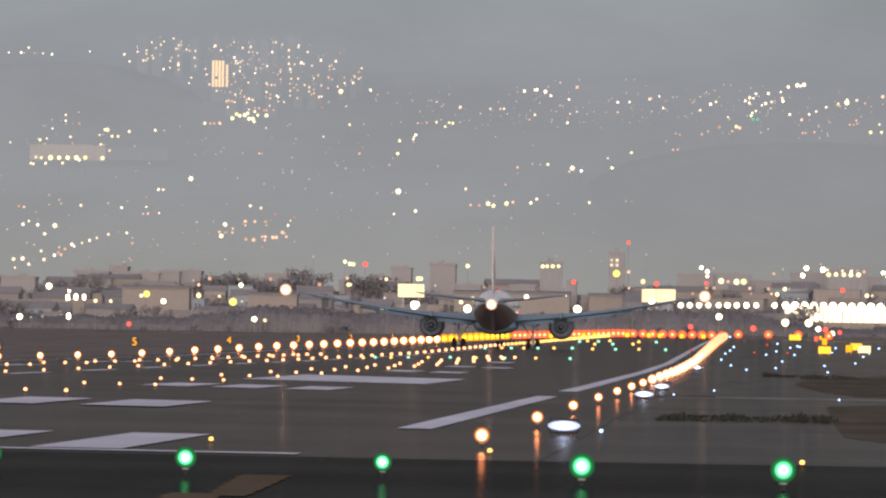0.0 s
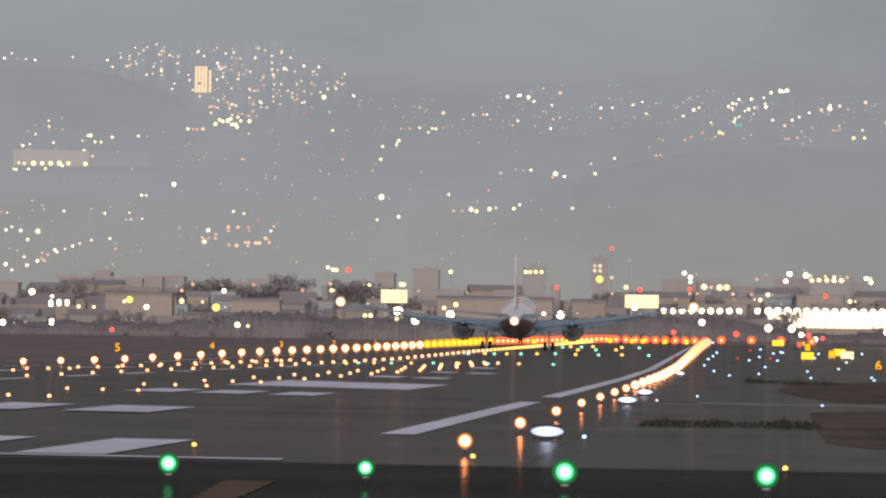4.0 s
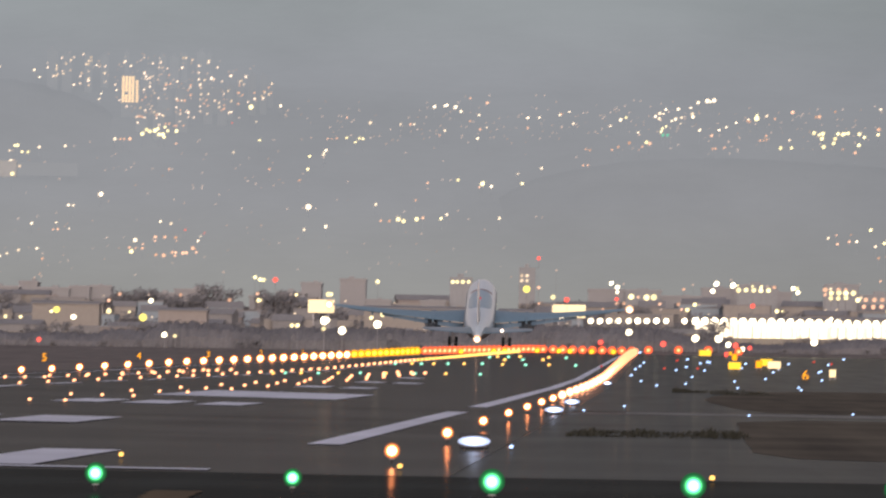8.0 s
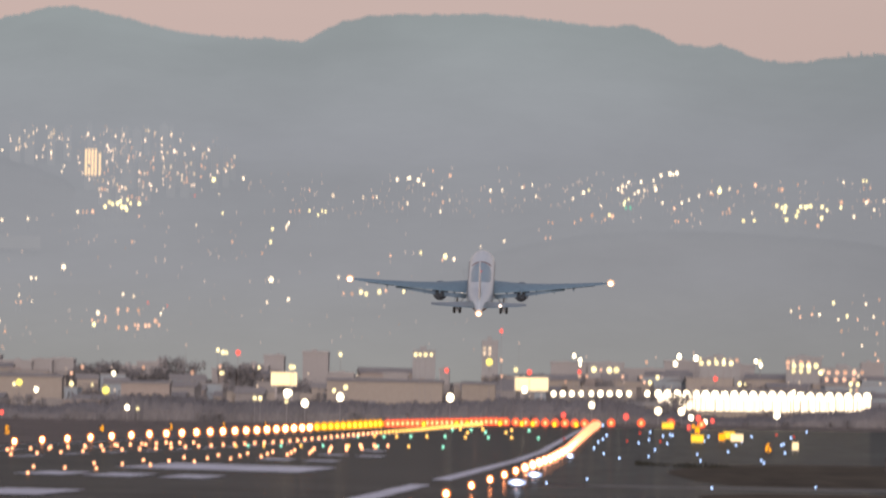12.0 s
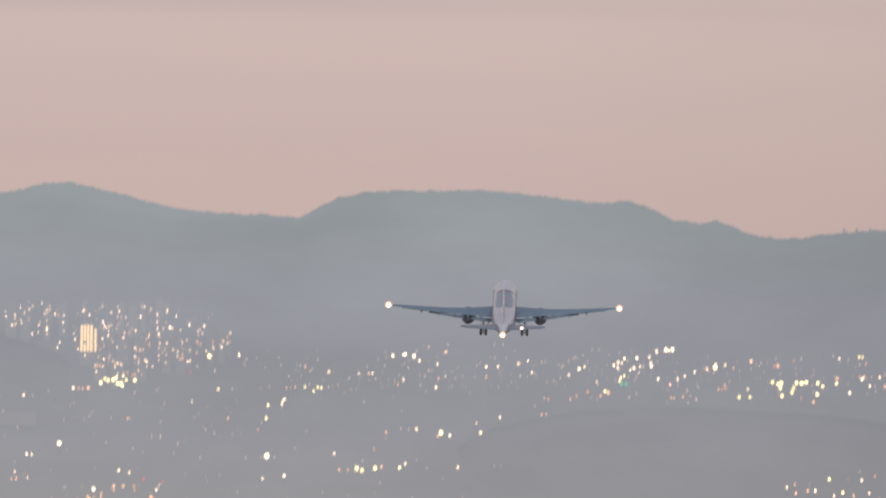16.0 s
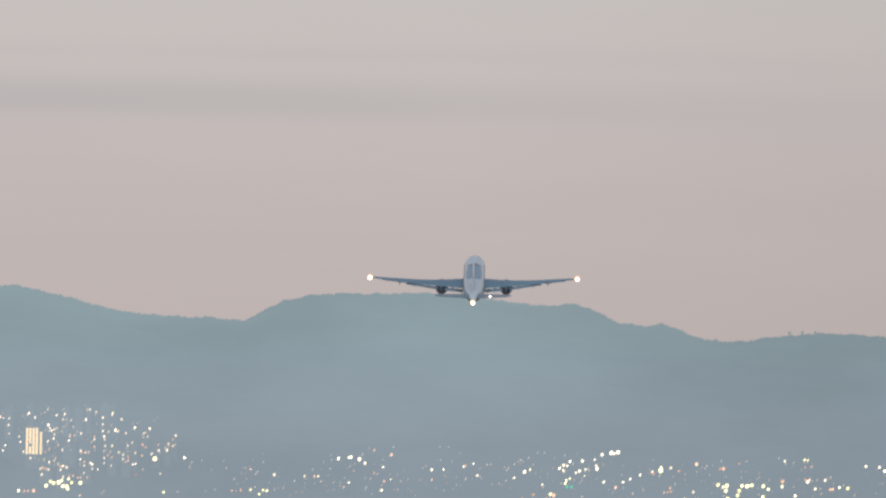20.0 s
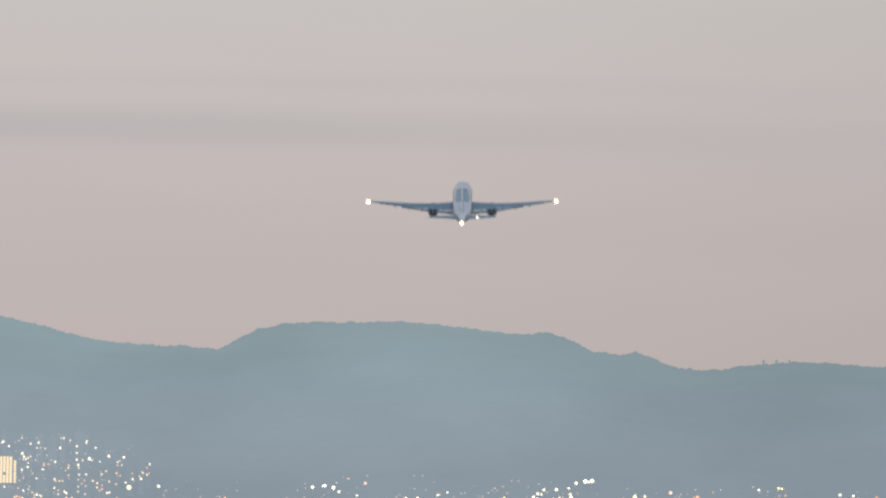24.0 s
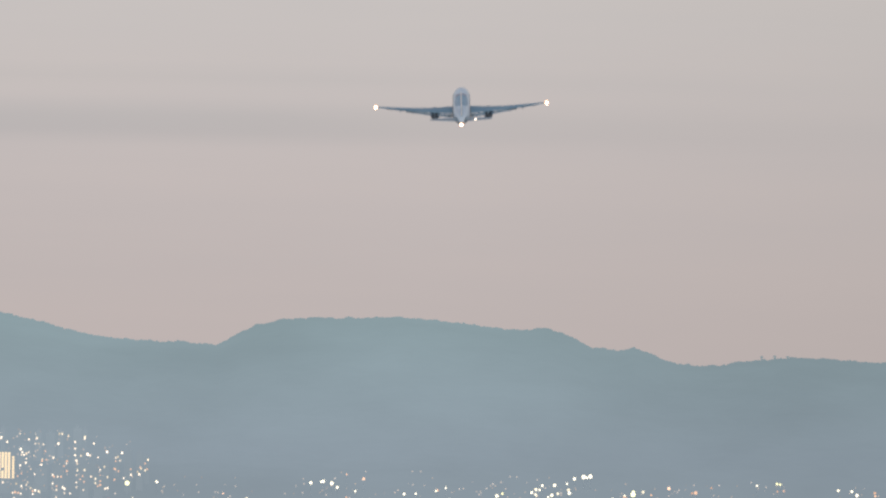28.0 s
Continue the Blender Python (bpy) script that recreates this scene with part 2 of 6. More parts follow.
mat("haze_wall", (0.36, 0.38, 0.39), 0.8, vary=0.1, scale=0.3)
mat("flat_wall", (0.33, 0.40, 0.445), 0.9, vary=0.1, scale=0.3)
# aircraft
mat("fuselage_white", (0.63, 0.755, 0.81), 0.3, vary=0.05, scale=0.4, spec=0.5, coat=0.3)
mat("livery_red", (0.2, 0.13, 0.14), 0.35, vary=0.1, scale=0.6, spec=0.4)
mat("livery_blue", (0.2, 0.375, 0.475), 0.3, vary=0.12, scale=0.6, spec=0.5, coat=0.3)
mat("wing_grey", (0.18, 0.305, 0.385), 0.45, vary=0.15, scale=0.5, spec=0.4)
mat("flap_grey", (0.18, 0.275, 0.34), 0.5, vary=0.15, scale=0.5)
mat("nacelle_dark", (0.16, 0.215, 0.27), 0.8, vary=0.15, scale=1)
mat("exhaust_metal", (0.12, 0.15, 0.18), 0.7, 0.2, 0.2, 2)
mat("tyre_rubber", (0.018, 0.018, 0.018), 0.85, vary=0.2, scale=4)
mat("bare_aluminium", (0.55, 0.55, 0.56), 0.3, 0.9, 0.1, 1)
mat("fin_white", (0.85, 0.84, 0.8), 0.35, vary=0.04, scale=0.5, spec=0.5)
mat("belly_grey", (0.19, 0.145, 0.13), 0.4, vary=0.1, scale=0.5, spec=0.4)
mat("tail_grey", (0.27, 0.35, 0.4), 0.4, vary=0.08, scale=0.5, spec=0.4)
# lights
lens_mat("edge_lens", (1.0, 0.33, 0.12), 220.0, 0.6)
lens_mat("edge_lens_hot", (1.0, 0.4, 0.2), 200.0, 2.2)
lens_mat("caution_lens", (1.0, 0.46, 0.03), 14.0, 1.2)
lens_mat("threshold_lens", (0.045, 1.0, 0.34), 45.0, 0.14)
lens_mat("end_lens", (1.0, 0.15, 0.06), 16.0, 1.3)
lamp_mat("inset_white", (1.0, 0.47, 0.23), 3.3)
lens_mat("disc_white", (0.5, 0.68, 1.0), 60.0, 1.3)
lamp_mat("taxi_blue_light", (0.35, 0.6, 1.0), 3.0)
lamp_mat("lead_green", (0.25, 0.95, 0.7), 1.8)
lamp_mat("lead_yellow", (1.0, 0.6, 0.15), 2.4)
lamp_mat("end_red", (1.0, 0.12, 0.09), 2.0)
lamp_mat("stop_red", (1.0, 0.12, 0.08), 0.8)
lamp_mat("sign_amber", (1.0, 0.42, 0.02), 1.7)
lamp_mat("sign_yellow", (1.0, 0.66, 0.06), 1.6)
lamp_mat("board_white", (1.0, 0.86, 0.5), 1.5)
lamp_mat("hill_white", (1.0, 0.88, 0.64), 2.1, False, 0.4)
lamp_mat("window_hill", (1.0, 0.82, 0.62), 1.7, False, 0.5, True)
lamp_mat("hill_faint", (1.0, 0.86, 0.74), 0.72, False, 0.35, True)
lamp_mat("hill_red", (1.0, 0.25, 0.2), 1.0, False)
lamp_mat("hill_dim", (1.0, 0.84, 0.72), 0.6, False, 0.4, True)
lamp_mat("hill_orange", (1.0, 0.62, 0.42), 1.2, False, 0.4)
lamp_mat("hill_yellow", (1.0, 0.93, 0.5), 2.0, False, 0.3)
lamp_mat("hill_green", (0.15, 0.9, 0.6), 0.8, False)
lamp_mat("flood_white", (1.0, 0.95, 0.68), 5.0, False, 0.4)
lamp_mat("globe_yellow", (0.98, 0.9, 0.22), 1.6, False)
lamp_mat("window_warm", (1.0, 0.84, 0.6), 1.15, False, 0.4)
lamp_mat("window_bright", (1.0, 0.78, 0.5), 1.25, False)
lamp_mat("hangar_lit", (1.0, 0.93, 0.7), 2.0, False)
lens_mat("nav_white", (1.0, 0.62, 0.4), 80.0, 1.15)
lamp_mat("nav_small", (1.0, 0.8, 0.62), 4.0)
lamp_mat("beacon_red", (1.0, 0.06, 0.02), 0.8)


# ---------------------------------------------------------------- mesh helpers
def mesh_of(bm, name, material, smooth=False):
    me = bpy.data.meshes.new(name)
    bmesh.ops.recalc_face_normals(bm, faces=bm.faces)
    bm.to_mesh(me)
    bm.free()
    me.materials.append(MATS[material])
    if smooth:
        for p in me.polygons:
            p.use_smooth = True
    return me


def part(name, bm, material, parent=None, label="", smooth=False, m=None):
    ob = new(name, mesh_of(bm, name, material, smooth) if isinstance(bm, bmesh.types.BMesh) else bm)
    ob.parent = parent
    if m is not None:
        ob.matrix_basis = m
    if label:
        ob["label"] = label
    return ob


def empty(name, m, label, category, group="", kind=""):
    ob = new(name)
    ob.empty_display_size = 0.2
    ob.matrix_basis = m
    return tagged(ob, label, category, group, kind)


def box_into(bm, x0, x1, y0, y1, z0, z1, bevel=0.0):
    r = bmesh.ops.create_cube(bm, size=1.0)
    for v in r["verts"]:
        v.co = Vector((x0 + (v.co.x + 0.5) * (x1 - x0), y0 + (v.co.y + 0.5) * (y1 - y0), z0 + (v.co.z + 0.5) * (z1 - z0)))
    if bevel:
        es = {e for v in r["verts"] for e in v.link_edges}
        bmesh.ops.bevel(bm, geom=list(es), offset=bevel, segments=2, affect="EDGES", profile=0.5)
    return bm


def box(x0, x1, y0, y1, z0, z1, bevel=0.0):
    return box_into(bmesh.new(), x0, x1, y0, y1, z0, z1, bevel)


def ball(r, m=None, seg=14, rings=8):
    bm = bmesh.new()
    bmesh.ops.create_uvsphere(bm, u_segments=seg, v_segments=rings, radius=r, matrix=m or Matrix())
    return bm


def tube(r0, r1, length, m=None, seg=16):
    """A cone or cylinder along z from 0 to length."""
    bm = bmesh.new()
    bmesh.ops.create_cone(bm, cap_ends=True, segments=seg, radius1=r0, radius2=r1, depth=length, matrix=(m or Matrix()) @ Matrix.Translation((0, 0, length / 2)))
    return bm


def loft(rings, close=True):
    """Skin through rings of points; the ends are capped."""
    bm = bmesh.new()
    vs = [[bm.verts.new(p) for p in ring] for ring in rings]
    n = len(rings[0])
    for a, b in zip(vs, vs[1:]):
        for i in range(n):
            bm.faces.new((a[i], a[(i + 1) % n], b[(i + 1) % n], b[i]))
    if close:
        bm.faces.new(vs[0])
        bm.faces.new(vs[-1])
    return bm


# ---------------------------------------------------------------- ground
AXIS, LEFT, RIGHT = -36.83, -69.15, -5.33
START, END = 168.0, 3185.0


def lerp(x, xs, ys):
    return float(np.interp(x, xs, ys))


def ground_z(x, y):
    """The field is level for 600 m and then climbs gently, a little more on the east side; the runway is crowned."""
    r = lerp(y, (-600, 0, 600, 900, 1215, 1589, 2296, 3180, 3400, 3900), (0, 0, 0, 0.1, 0.45, 1.45, 3.35, 5.3, 7.5, 21.0))
    l = lerp(y, (-600, 0, 600, 900, 1215, 1589, 2070, 3180, 3400, 3900), (0, 0, 0, 0.05, 0.28, 1.15, 1.95, 4.3, 6.0, 21.0))
    k = min(1.0, max(0.0, (x - LEFT) / (RIGHT - LEFT)))
    crown = lerp(y, (0, 250, 400, 575, 700, 900, 1200, 3250), (0.1, 0.12, 0.3, 0.38, 0.46, 0.54, 0.62, 0.6)) * max(0.0, 1 - abs(x - AXIS) / 31.5)
    return l + (r - l) * k + crown


STATIONS = [float(v) for v in range(-600, 600, 60)] + [float(v) for v in range(600, 3400, 25)] + [3400.0, 3500.0, 3650.0, 3800.0, 3900.0]


def strip(x0, x1, y0, y1, lift, cols=1):
    """A sheet that follows the ground, lift metres over it."""
    ys = [y0] + [s for s in STATIONS if y0 + 0.5 < s < y1 - 0.5] + [y1]
    xs = [x0 + (x1 - x0) * i / cols for i in range(cols + 1)]
    if x0 < LEFT < x1:
        xs.append(LEFT)
    if x0 < RIGHT < x1:
        xs.append(RIGHT)
    xs += [x for x in (AXIS - 31.5, AXIS, AXIS + 31.5) if x0 < x < x1]
    xs.sort()
    bm = bmesh.new()
    vs = [[bm.verts.new((x, y, ground_z(x, y) + lift)) for x in xs] for y in ys]
    for a, b in zip(vs, vs[1:]):
        for i in range(len(xs) - 1):
            bm.faces.new((a[i], a[i + 1], b[i + 1], b[i]))
    return bm


ground = tagged(part("ground", strip(-1500, 1500, -600, 3900, 0.0, 12), "dry_grass"), "dark brownish airfield grass under evening haze", "grass", kind="structure")
runway = tagged(part("runway", strip(LEFT - 1.5, RIGHT + 1.5, 100, END + 60, 0.03, 1), "asphalt"), "long worn dark asphalt runway with rubber streaks", "runway", kind="structure")
east_shoulder = tagged(part("pavement", strip(RIGHT + 1.5, 120, 60, 478, 0.022, 3), "taxi_asphalt"), "dark asphalt apron beside the runway threshold", "pavement", kind="structure")
overrun = tagged(part("pavement", strip(LEFT - 10, 120, 40, 204, 0.036, 3), "old_asphalt"), "darker old asphalt before the runway threshold", "pavement", kind="structure")
kerb_strip = tagged(part("pavement", strip(-1.2, 120, 478, 500, 0.027, 3), "pale_strip"), "pale concrete strip across the taxiway", "pavement", kind="structure")
shoulder_far = tagged(part("pavement", strip(RIGHT + 1.5, 120, 500, END, 0.024, 3), "taxi_asphalt"), "grey asphalt taxiway and shoulder beside the runway", "pavement", kind="structure")


def island(rows, x1):
    """A patch of grass between taxiways: its edge as (distance, x)."""
    bm = bmesh.new()
    vs = []
    for k in range(49):
        y = rows[0][0] + (rows[-1][0] - rows[0][0]) * k / 48
        x0 = lerp(y, [q[0] for q in rows], [q[1] for q in rows]) + 0.12 * noise.noise(Vector((y * 0.05, 2.0, 0)))
        vs.append([bm.verts.new((x, y, ground_z(x, y) + 0.029)) for x in (x0, x0 + (x1 - x0) * 0.3, x1)])
    for a, b in zip(vs, vs[1:]):
        for i in range(2):
            bm.faces.new((a[i], a[i + 1], b[i + 1], b[i]))
    return tagged(part("grass_island", bm, "grass"), "low brownish grass between the taxiways", "grass", kind="structure")


island([(250, 9.0), (256, 3.6), (275, 2.6), (330, 2.8), (385, 3.1), (425, 3.4), (445, 6.0)], 120)
island([(506, 9.0), (512, 5.6), (560, 4.4), (640, 3.5), (690, 3.3), (760, 4.2), (820, 5.8), (890, 8.6), (930, 13.0)], 120)


def marking(name, x0, x1, y0, y1, material="paint_white", label=""):
    ob = part(name, strip(x0, x1, y0, y1, 0.05), material, runway, label)
    return ob


marking("threshold_line", LEFT + 3.2, RIGHT - 3.2, 207, 209.5)
for k in range(14):
    w = RIGHT - 6.8 - 3.6 * k - (1.8 if k > 6 else 0)
    marking("threshold_stripe", w - 1.8, w, 211, 247)
for sgn in (-1, 1):
    edge = AXIS + sgn * 28.5
    marking("side_stripe", edge - 0.45, edge + 0.45, 275, 464)
    for k in range(46):
        marking("side_stripe", edge - 0.45, edge + 0.45, 515 + 58.5 * k, 573 + 58.5 * k)
    for y0, bars in ((337, ((12.5, 14.7), (16.1, 18.8))), (466, ((10.8, 12.9), (13.8, 15.9), (17.0, 19.0))), (732, ((12.4, 14.5), (15.5, 17.6))), (880, ((12.4, 14.5), (15.5, 17.6))), (1030, ((12.4, 14.5),))):
        for lo, hi in bars:
            a, b = sorted((AXIS + sgn * lo, AXIS + sgn * hi))
            marking("touchdown_stripe", a, b, y0, y0 + 31)
    a, b = sorted((AXIS + sgn * 11.0, AXIS + sgn * 20.5))
    marking("aiming_block", a, b, 556, 636)
for k in range(45):
    marking("centre_dash", AXIS - 0.45, AXIS + 0.45, 420 + 60 * k, 450 + 60 * k)
for y0 in (150, 128):
    for k in range(6):
        marking("chevron_bar", -7.5 - 0.10 * k, -6.9 - 0.06 * k, y0 + 4 * k, y0 + 4 * k + 4, "paint_yellow")


# ---------------------------------------------------------------- airfield lights
def lamp_kit(name, lens, label, group):
    """A runway light: stem, collar and glowing lens globe; head radius 1 at the origin."""
    ob = empty(name, Matrix(), label, "runway light", group)
    part("stem", tube(0.16, 0.12, 0.9, Matrix.Translation((0, 0, -1.6)), 8), "metal_dark", ob)
    part("collar", tube(0.34, 0.28, 0.22, Matrix.Translation((0, 0, -1.12)), 12), "metal_grey", ob)
    part("globe", ball(1.0, None, 20, 12), lens, ob)
    return ob


def put_row(kit, places, size):
    first = True
    for x, y in places:
        r = size(y)
        m = Matrix.Translation((x, y, ground_z(x, y) + 0.05 + max(0.31, r * 0.75))) @ Matrix.Scale(r, 4)
        if first:
            kit.matrix_basis = m
            first = False
        else:
            o = copy_thing(kit, Matrix())
            o.matrix_basis = m


# globes grow with distance, so their size takes in the lamps' glare
def edge_size(y):
    return max(0.2, y * (0.00033 + 0.9e-7 * max(0.0, min(1000.0, y - 900))))


kit = lamp_kit("runway_edge_light", "edge_lens", "glowing orange-white runway edge light on a short stem", "runway edge lights")
put_row(kit, [(RIGHT, 222 + 60 * k) for k in range(7)], lambda y: max(0.165, y * 0.0004))
kit = lamp_kit("runway_edge_light", "edge_lens_hot", "bright orange-white runway edge light in a long row", "runway edge lights")
put_row(kit, [(RIGHT, 222 + 60 * k) for k in range(7, 50)], lambda y: min(1.1, max(0.2, y * 0.00042)))
kit = lamp_kit("runway_edge_light", "edge_lens", "glowing orange-white runway edge light on a short stem", "runway edge lights")
put_row(kit, [(LEFT, 222 + 60 * k) for k in range(38)], edge_size)
kit = lamp_kit("runway_caution_light", "caution_lens", "amber yellow runway edge light near the runway end", "runway caution lights")
put_row(kit, [(LEFT, 222 + 60 * k) for k in range(38, 50)], edge_size)
kit = lamp_kit("runway_caution_light", "caution_lens", "small amber light at the runway end", "runway caution lights")
put_row(kit, [(LEFT + 3.2 * k, END - 12) for k in (4, 7, 8, 11, 13, 14, 16, 18)], lambda y: 0.85)
kit = lamp_kit("threshold_light", "threshold_lens", "brilliant green runway threshold light", "threshold lights")
put_row(kit, [(3.78 - 3.12 * k, START - 2.5 + 0.9 * k) for k in range(24)], lambda y: 0.2 if y < 168 else 0.145 if y < 168.5 else 0.17)
kit = lamp_kit("runway_end_light", "end_lens", "red runway end light", "runway end lights")
put_row(kit, [(LEFT + 2.0 + 1.45 * k, END + 0.4 * (k % 2)) for k in range(24)] + [(LEFT + 36.8 + 2.9 * k, END) for k in range(10)] + [(RIGHT + 4 + 9 * k, END + 40 + 14 * (k % 3)) for k in range(4)], lambda y: 1.3)


def inset_kit(name, material, label, group):
    ob = empty(name, Matrix(), label, "runway light", group)
    part("lens", ball(1.0, Matrix.Diagonal((1, 1, 0.9, 1)), 10, 6), material, ob)
    part("rim", tube(1.25, 1.1, 0.3, Matrix.Translation((0, 0, -1.0)), 12), "metal_dark", ob)
    return ob


def put_inset(kit, places, size):
    for i, (x, y) in enumerate(places):
        r = size(y)
        m = Matrix.Translation((x, y, ground_z(x, y) + 0.06 + r)) @ Matrix.Scale(r, 4)
        o = kit if i == 0 else copy_thing(kit, Matrix())
        o.matrix_basis = m


kit = inset_kit("touchdown_light", "inset_white", "warm white touchdown zone light let into the runway", "touchdown zone lights")
put_inset(kit, [(AXIS + s * (9.08 + 1.5 * q), 395 + 60 * k) for k in range(14) for s in (1, -1) for q in range(3)], lambda y: max(0.075, 0.00016 * y))
kit = inset_kit("centreline_light", "inset_white", "small warm white runway centreline light", "centreline lights")
put_inset(kit, [(AXIS - 0.41, 335 + 30 * k) for k in range(46)], lambda y: max(0.075, 0.00016 * y))
kit = inset_kit("lead_off_light", "lead_green", "green taxiway lead-off light", "lead-off lights")
put_inset(kit, [(-34.7, 1020), (-32.6, 1053), (-29.8, 1101), (-25.1, 1140), (-19.2, 1204), (-35.1, 1472), (-32.3, 1508), (-29.3, 1546), (-25.2, 1598), (-18.9, 1607), (-11.8, 1657), (-31.5, 2086), (-28.4, 2125), (-23.1, 1921), (-17.4, 2175)], lambda y: 0.00015 * y)
kit = inset_kit("lead_off_light", "lead_yellow", "yellow taxiway lead-off light", "lead-off lights")
put_inset(kit, [(-35.0, 996), (-33.7, 1035), (-31.3, 1075), (-27.6, 1118), (-22.6, 1181), (-33.7, 1512), (-30.9, 1525), (-27.4, 1569), (-22.1, 1591), (-15.8, 1646), (-31.0, 2158), (-27.1, 2206), (-25.8, 1884), (-19.9, 1961), (-20.9, 2174)], lambda y: 0.00015 * y)
kit = inset_kit("centreline_light", "lead_yellow", "small amber runway centreline light", "centreline lights")
put_inset(kit, [(AXIS - 0.41, 1715 + 30 * k) for k in range(44)], lambda y: 0.00016 * y)
kit = inset_kit("threshold_marker", "lead_yellow", "small amber marker light near the threshold", "threshold markers")
put_inset(kit, [(-11.2, 228), (-5.0, 215), (1.15, 202)], lambda y: 0.055)
kit = inset_kit("taxiway_light", "taxi_blue_light", "small pale blue taxiway edge light in the grass", "taxiway lights")
put_inset(kit, [(-2.6, 1330), (-1.2, 1142), (-2.5, 1570), (-2.0, 1726), (-1.6, 1960), (-3.8, 3213), (0.4, 996), (-1.4, 548), (3.4, 1555), (7.4, 2292), (5.4, 1725), (4.8, 1304), (3.3, 1065), (8.7, 1970), (7.5, 1558), (10.6, 2088), (10.8, 2043), (9.0, 1183), (7.6, 960), (14.1, 1710), (17.2, 1997), (4.2, 466), (13.4, 1280), (17.1, 1529), (19.9, 1700), (25.5, 2022), (13.5, 996), (12.8, 928), (23.9, 1554), (25.0, 1603), (32.7, 2010), (19.9, 1266), (46.9, 2649), (9.2, 494), (-3.5, 270), (-3.1, 492)], lambda y: max(0.055, 0.00011 * y))
kit = inset_kit("stop_light", "stop_red", "tiny red light in the grass by the taxiway", "stop lights")
put_inset(kit, [(4.9, 2164), (6.9, 1650), (1.8, 1632), (33.2, 2226), (34.1, 2062), (-7.9, 1668)], lambda y: 0.00012 * y)

# broad white floodlit markers at the runway's edge
for k, (x, y) in enumerate(((-4.35, 265), (-4.12, 456), (-4.12, 555), (-4.19, 1009))):
    ob = empty("approach_slope_light", pose(x, y, ground_z(x, y) + 0.03), "low white light unit glowing bluish white beside the runway", "runway light", "approach slope lights")
    w = 0.4
    part("housing", box(-w * 0.9, w * 0.9, 0.05, 0.5, 0.05, 0.42, 0.04), "metal_dark", ob)
    part("lens", ball(1.0, None, 20, 12), "disc_white", ob, m=Matrix.Translation((0, 0.0, 0.24)) @ Matrix.Diagonal((w, 0.12, 0.125, 1)))
    for s in (-1, 1):
        part("leg", tube(0.03, 0.03, 0.08, pose(s * w * 0.6, 0.25, 0), 8), "metal_grey", ob)


# ---------------------------------------------------------------- signs
def text_mesh(body, size, material, depth=0.03):
    cu = bpy.data.curves.new("digit", "FONT")
    cu.body, cu.size, cu.extrude, cu.align_x, cu.align_y, cu.resolution_u = body, size, depth, "CENTER", "CENTER", 3
    ob = bpy.data.objects.new("digit", cu)
    me = bpy.data.meshes.new_from_object(ob)
    bpy.data.objects.remove(ob)
    bpy.data.curves.remove(cu)
    me.materials.append(MATS[material])
    return me


for n in range(1, 9):
    y = 1653 + (5 - n) * 304.8
    for x in (-93.2, 19.1) if n in (6, 8) else (-93.2,):
        ob = empty("distance_sign", pose(x, y, ground_z(x, y) - (0.1 if x < 0 else 0.3)), f"black runway distance sign with a glowing amber {n}", "runway sign", "distance signs")
        part("board", box(-0.62, 0.62, 0, 0.25, 0.06, 1.5, 0.03), "metal_dark", ob)
        for q in (-0.4, 0.4):
            part("leg", box(q - 0.05, q + 0.05, 0.08, 0.18, -0.2, 0.07), "metal_grey", ob)
        part("digit", text_mesh(str(n), 1.75, "sign_amber"), None, ob, m=pose(0, -0.05, 0.74, 90, 0, 0))

for x, y, w, h, m in ((14.2, 2930, 3.2, 1.5, "sign_yellow"), (12.2, 1606, 1.85, 1.05, "sign_yellow"), (17.06, 2249, 1.0, 1.3, "sign_amber"), (16.9, 1716, 1.0, 1.1, "sign_amber"), (19.35, 1838, 2.0, 1.15, "sign_yellow"), (18.94, 1682, 2.0, 1.1, "board_white"), (22.2, 1331, 0.8, 0.95, "board_white"), (18.8, 2770, 0.8, 1.2, "end_red"), (22.9, 3180, 0.8, 1.0, "sign_amber")):
    ob = empty("taxiway_sign", pose(x, y, ground_z(x, y)), "lit taxiway sign board standing in the grass", "runway sign", "taxiway signs")
    part("housing", box(-w / 2 - 0.06, w / 2 + 0.06, 0.04, 0.3, 0.3, 0.42 + h, 0.03), "metal_dark", ob)
    part("face", box(-w / 2, w / 2, 0, 0.038, 0.36, 0.36 + h), m, ob)
    for q in (-0.35, 0.35):
        part("leg", box(q * w - 0.05, q * w + 0.05, 0.1, 0.2, 0, 0.31), "metal_grey", ob)


# ---------------------------------------------------------------- rough grass by the threshold
def tufts(name, x0, x1, y0, y1, n, h, label):
    rng = random.Random(7)
    bm = bmesh.new()
    for _ in range(n):
        x, y = rng.uniform(x0, x1), rng.uniform(y0, y1)
        if noise.noise(Vector((x * 2.2, y * 0.12, 1.7))) < rng.uniform(-0.5, 0.35):
            continue
        hh, a, w = h * rng.uniform(0.3, 1.1) * (1.1 + 1.2 * noise.noise(Vector((x * 1.3, 0.5, 8.0)))), rng.uniform(0, 6.28), rng.uniform(0.02, 0.06)
        z = ground_z(x, y)
        dx, dy = math.cos(a) * w, math.sin(a) * w
        bm.faces.new([bm.verts.new(p) for p in ((x - dx, y - dy, z), (x + dx, y + dy, z), (x + dy * 3, y + dx * 3, z + hh))])
    return tagged(part(name, bm, "tall_grass"), label, "grass", kind="stuff")


tufts("rough_grass", -2.6, 3.0, 326, 352, 2600, 0.17, "dark rough grass beside the runway")
tufts("rough_grass", 1.6, 4.2, 850, 875, 1600, 0.28, "dark grass verge at the taxiway corner")
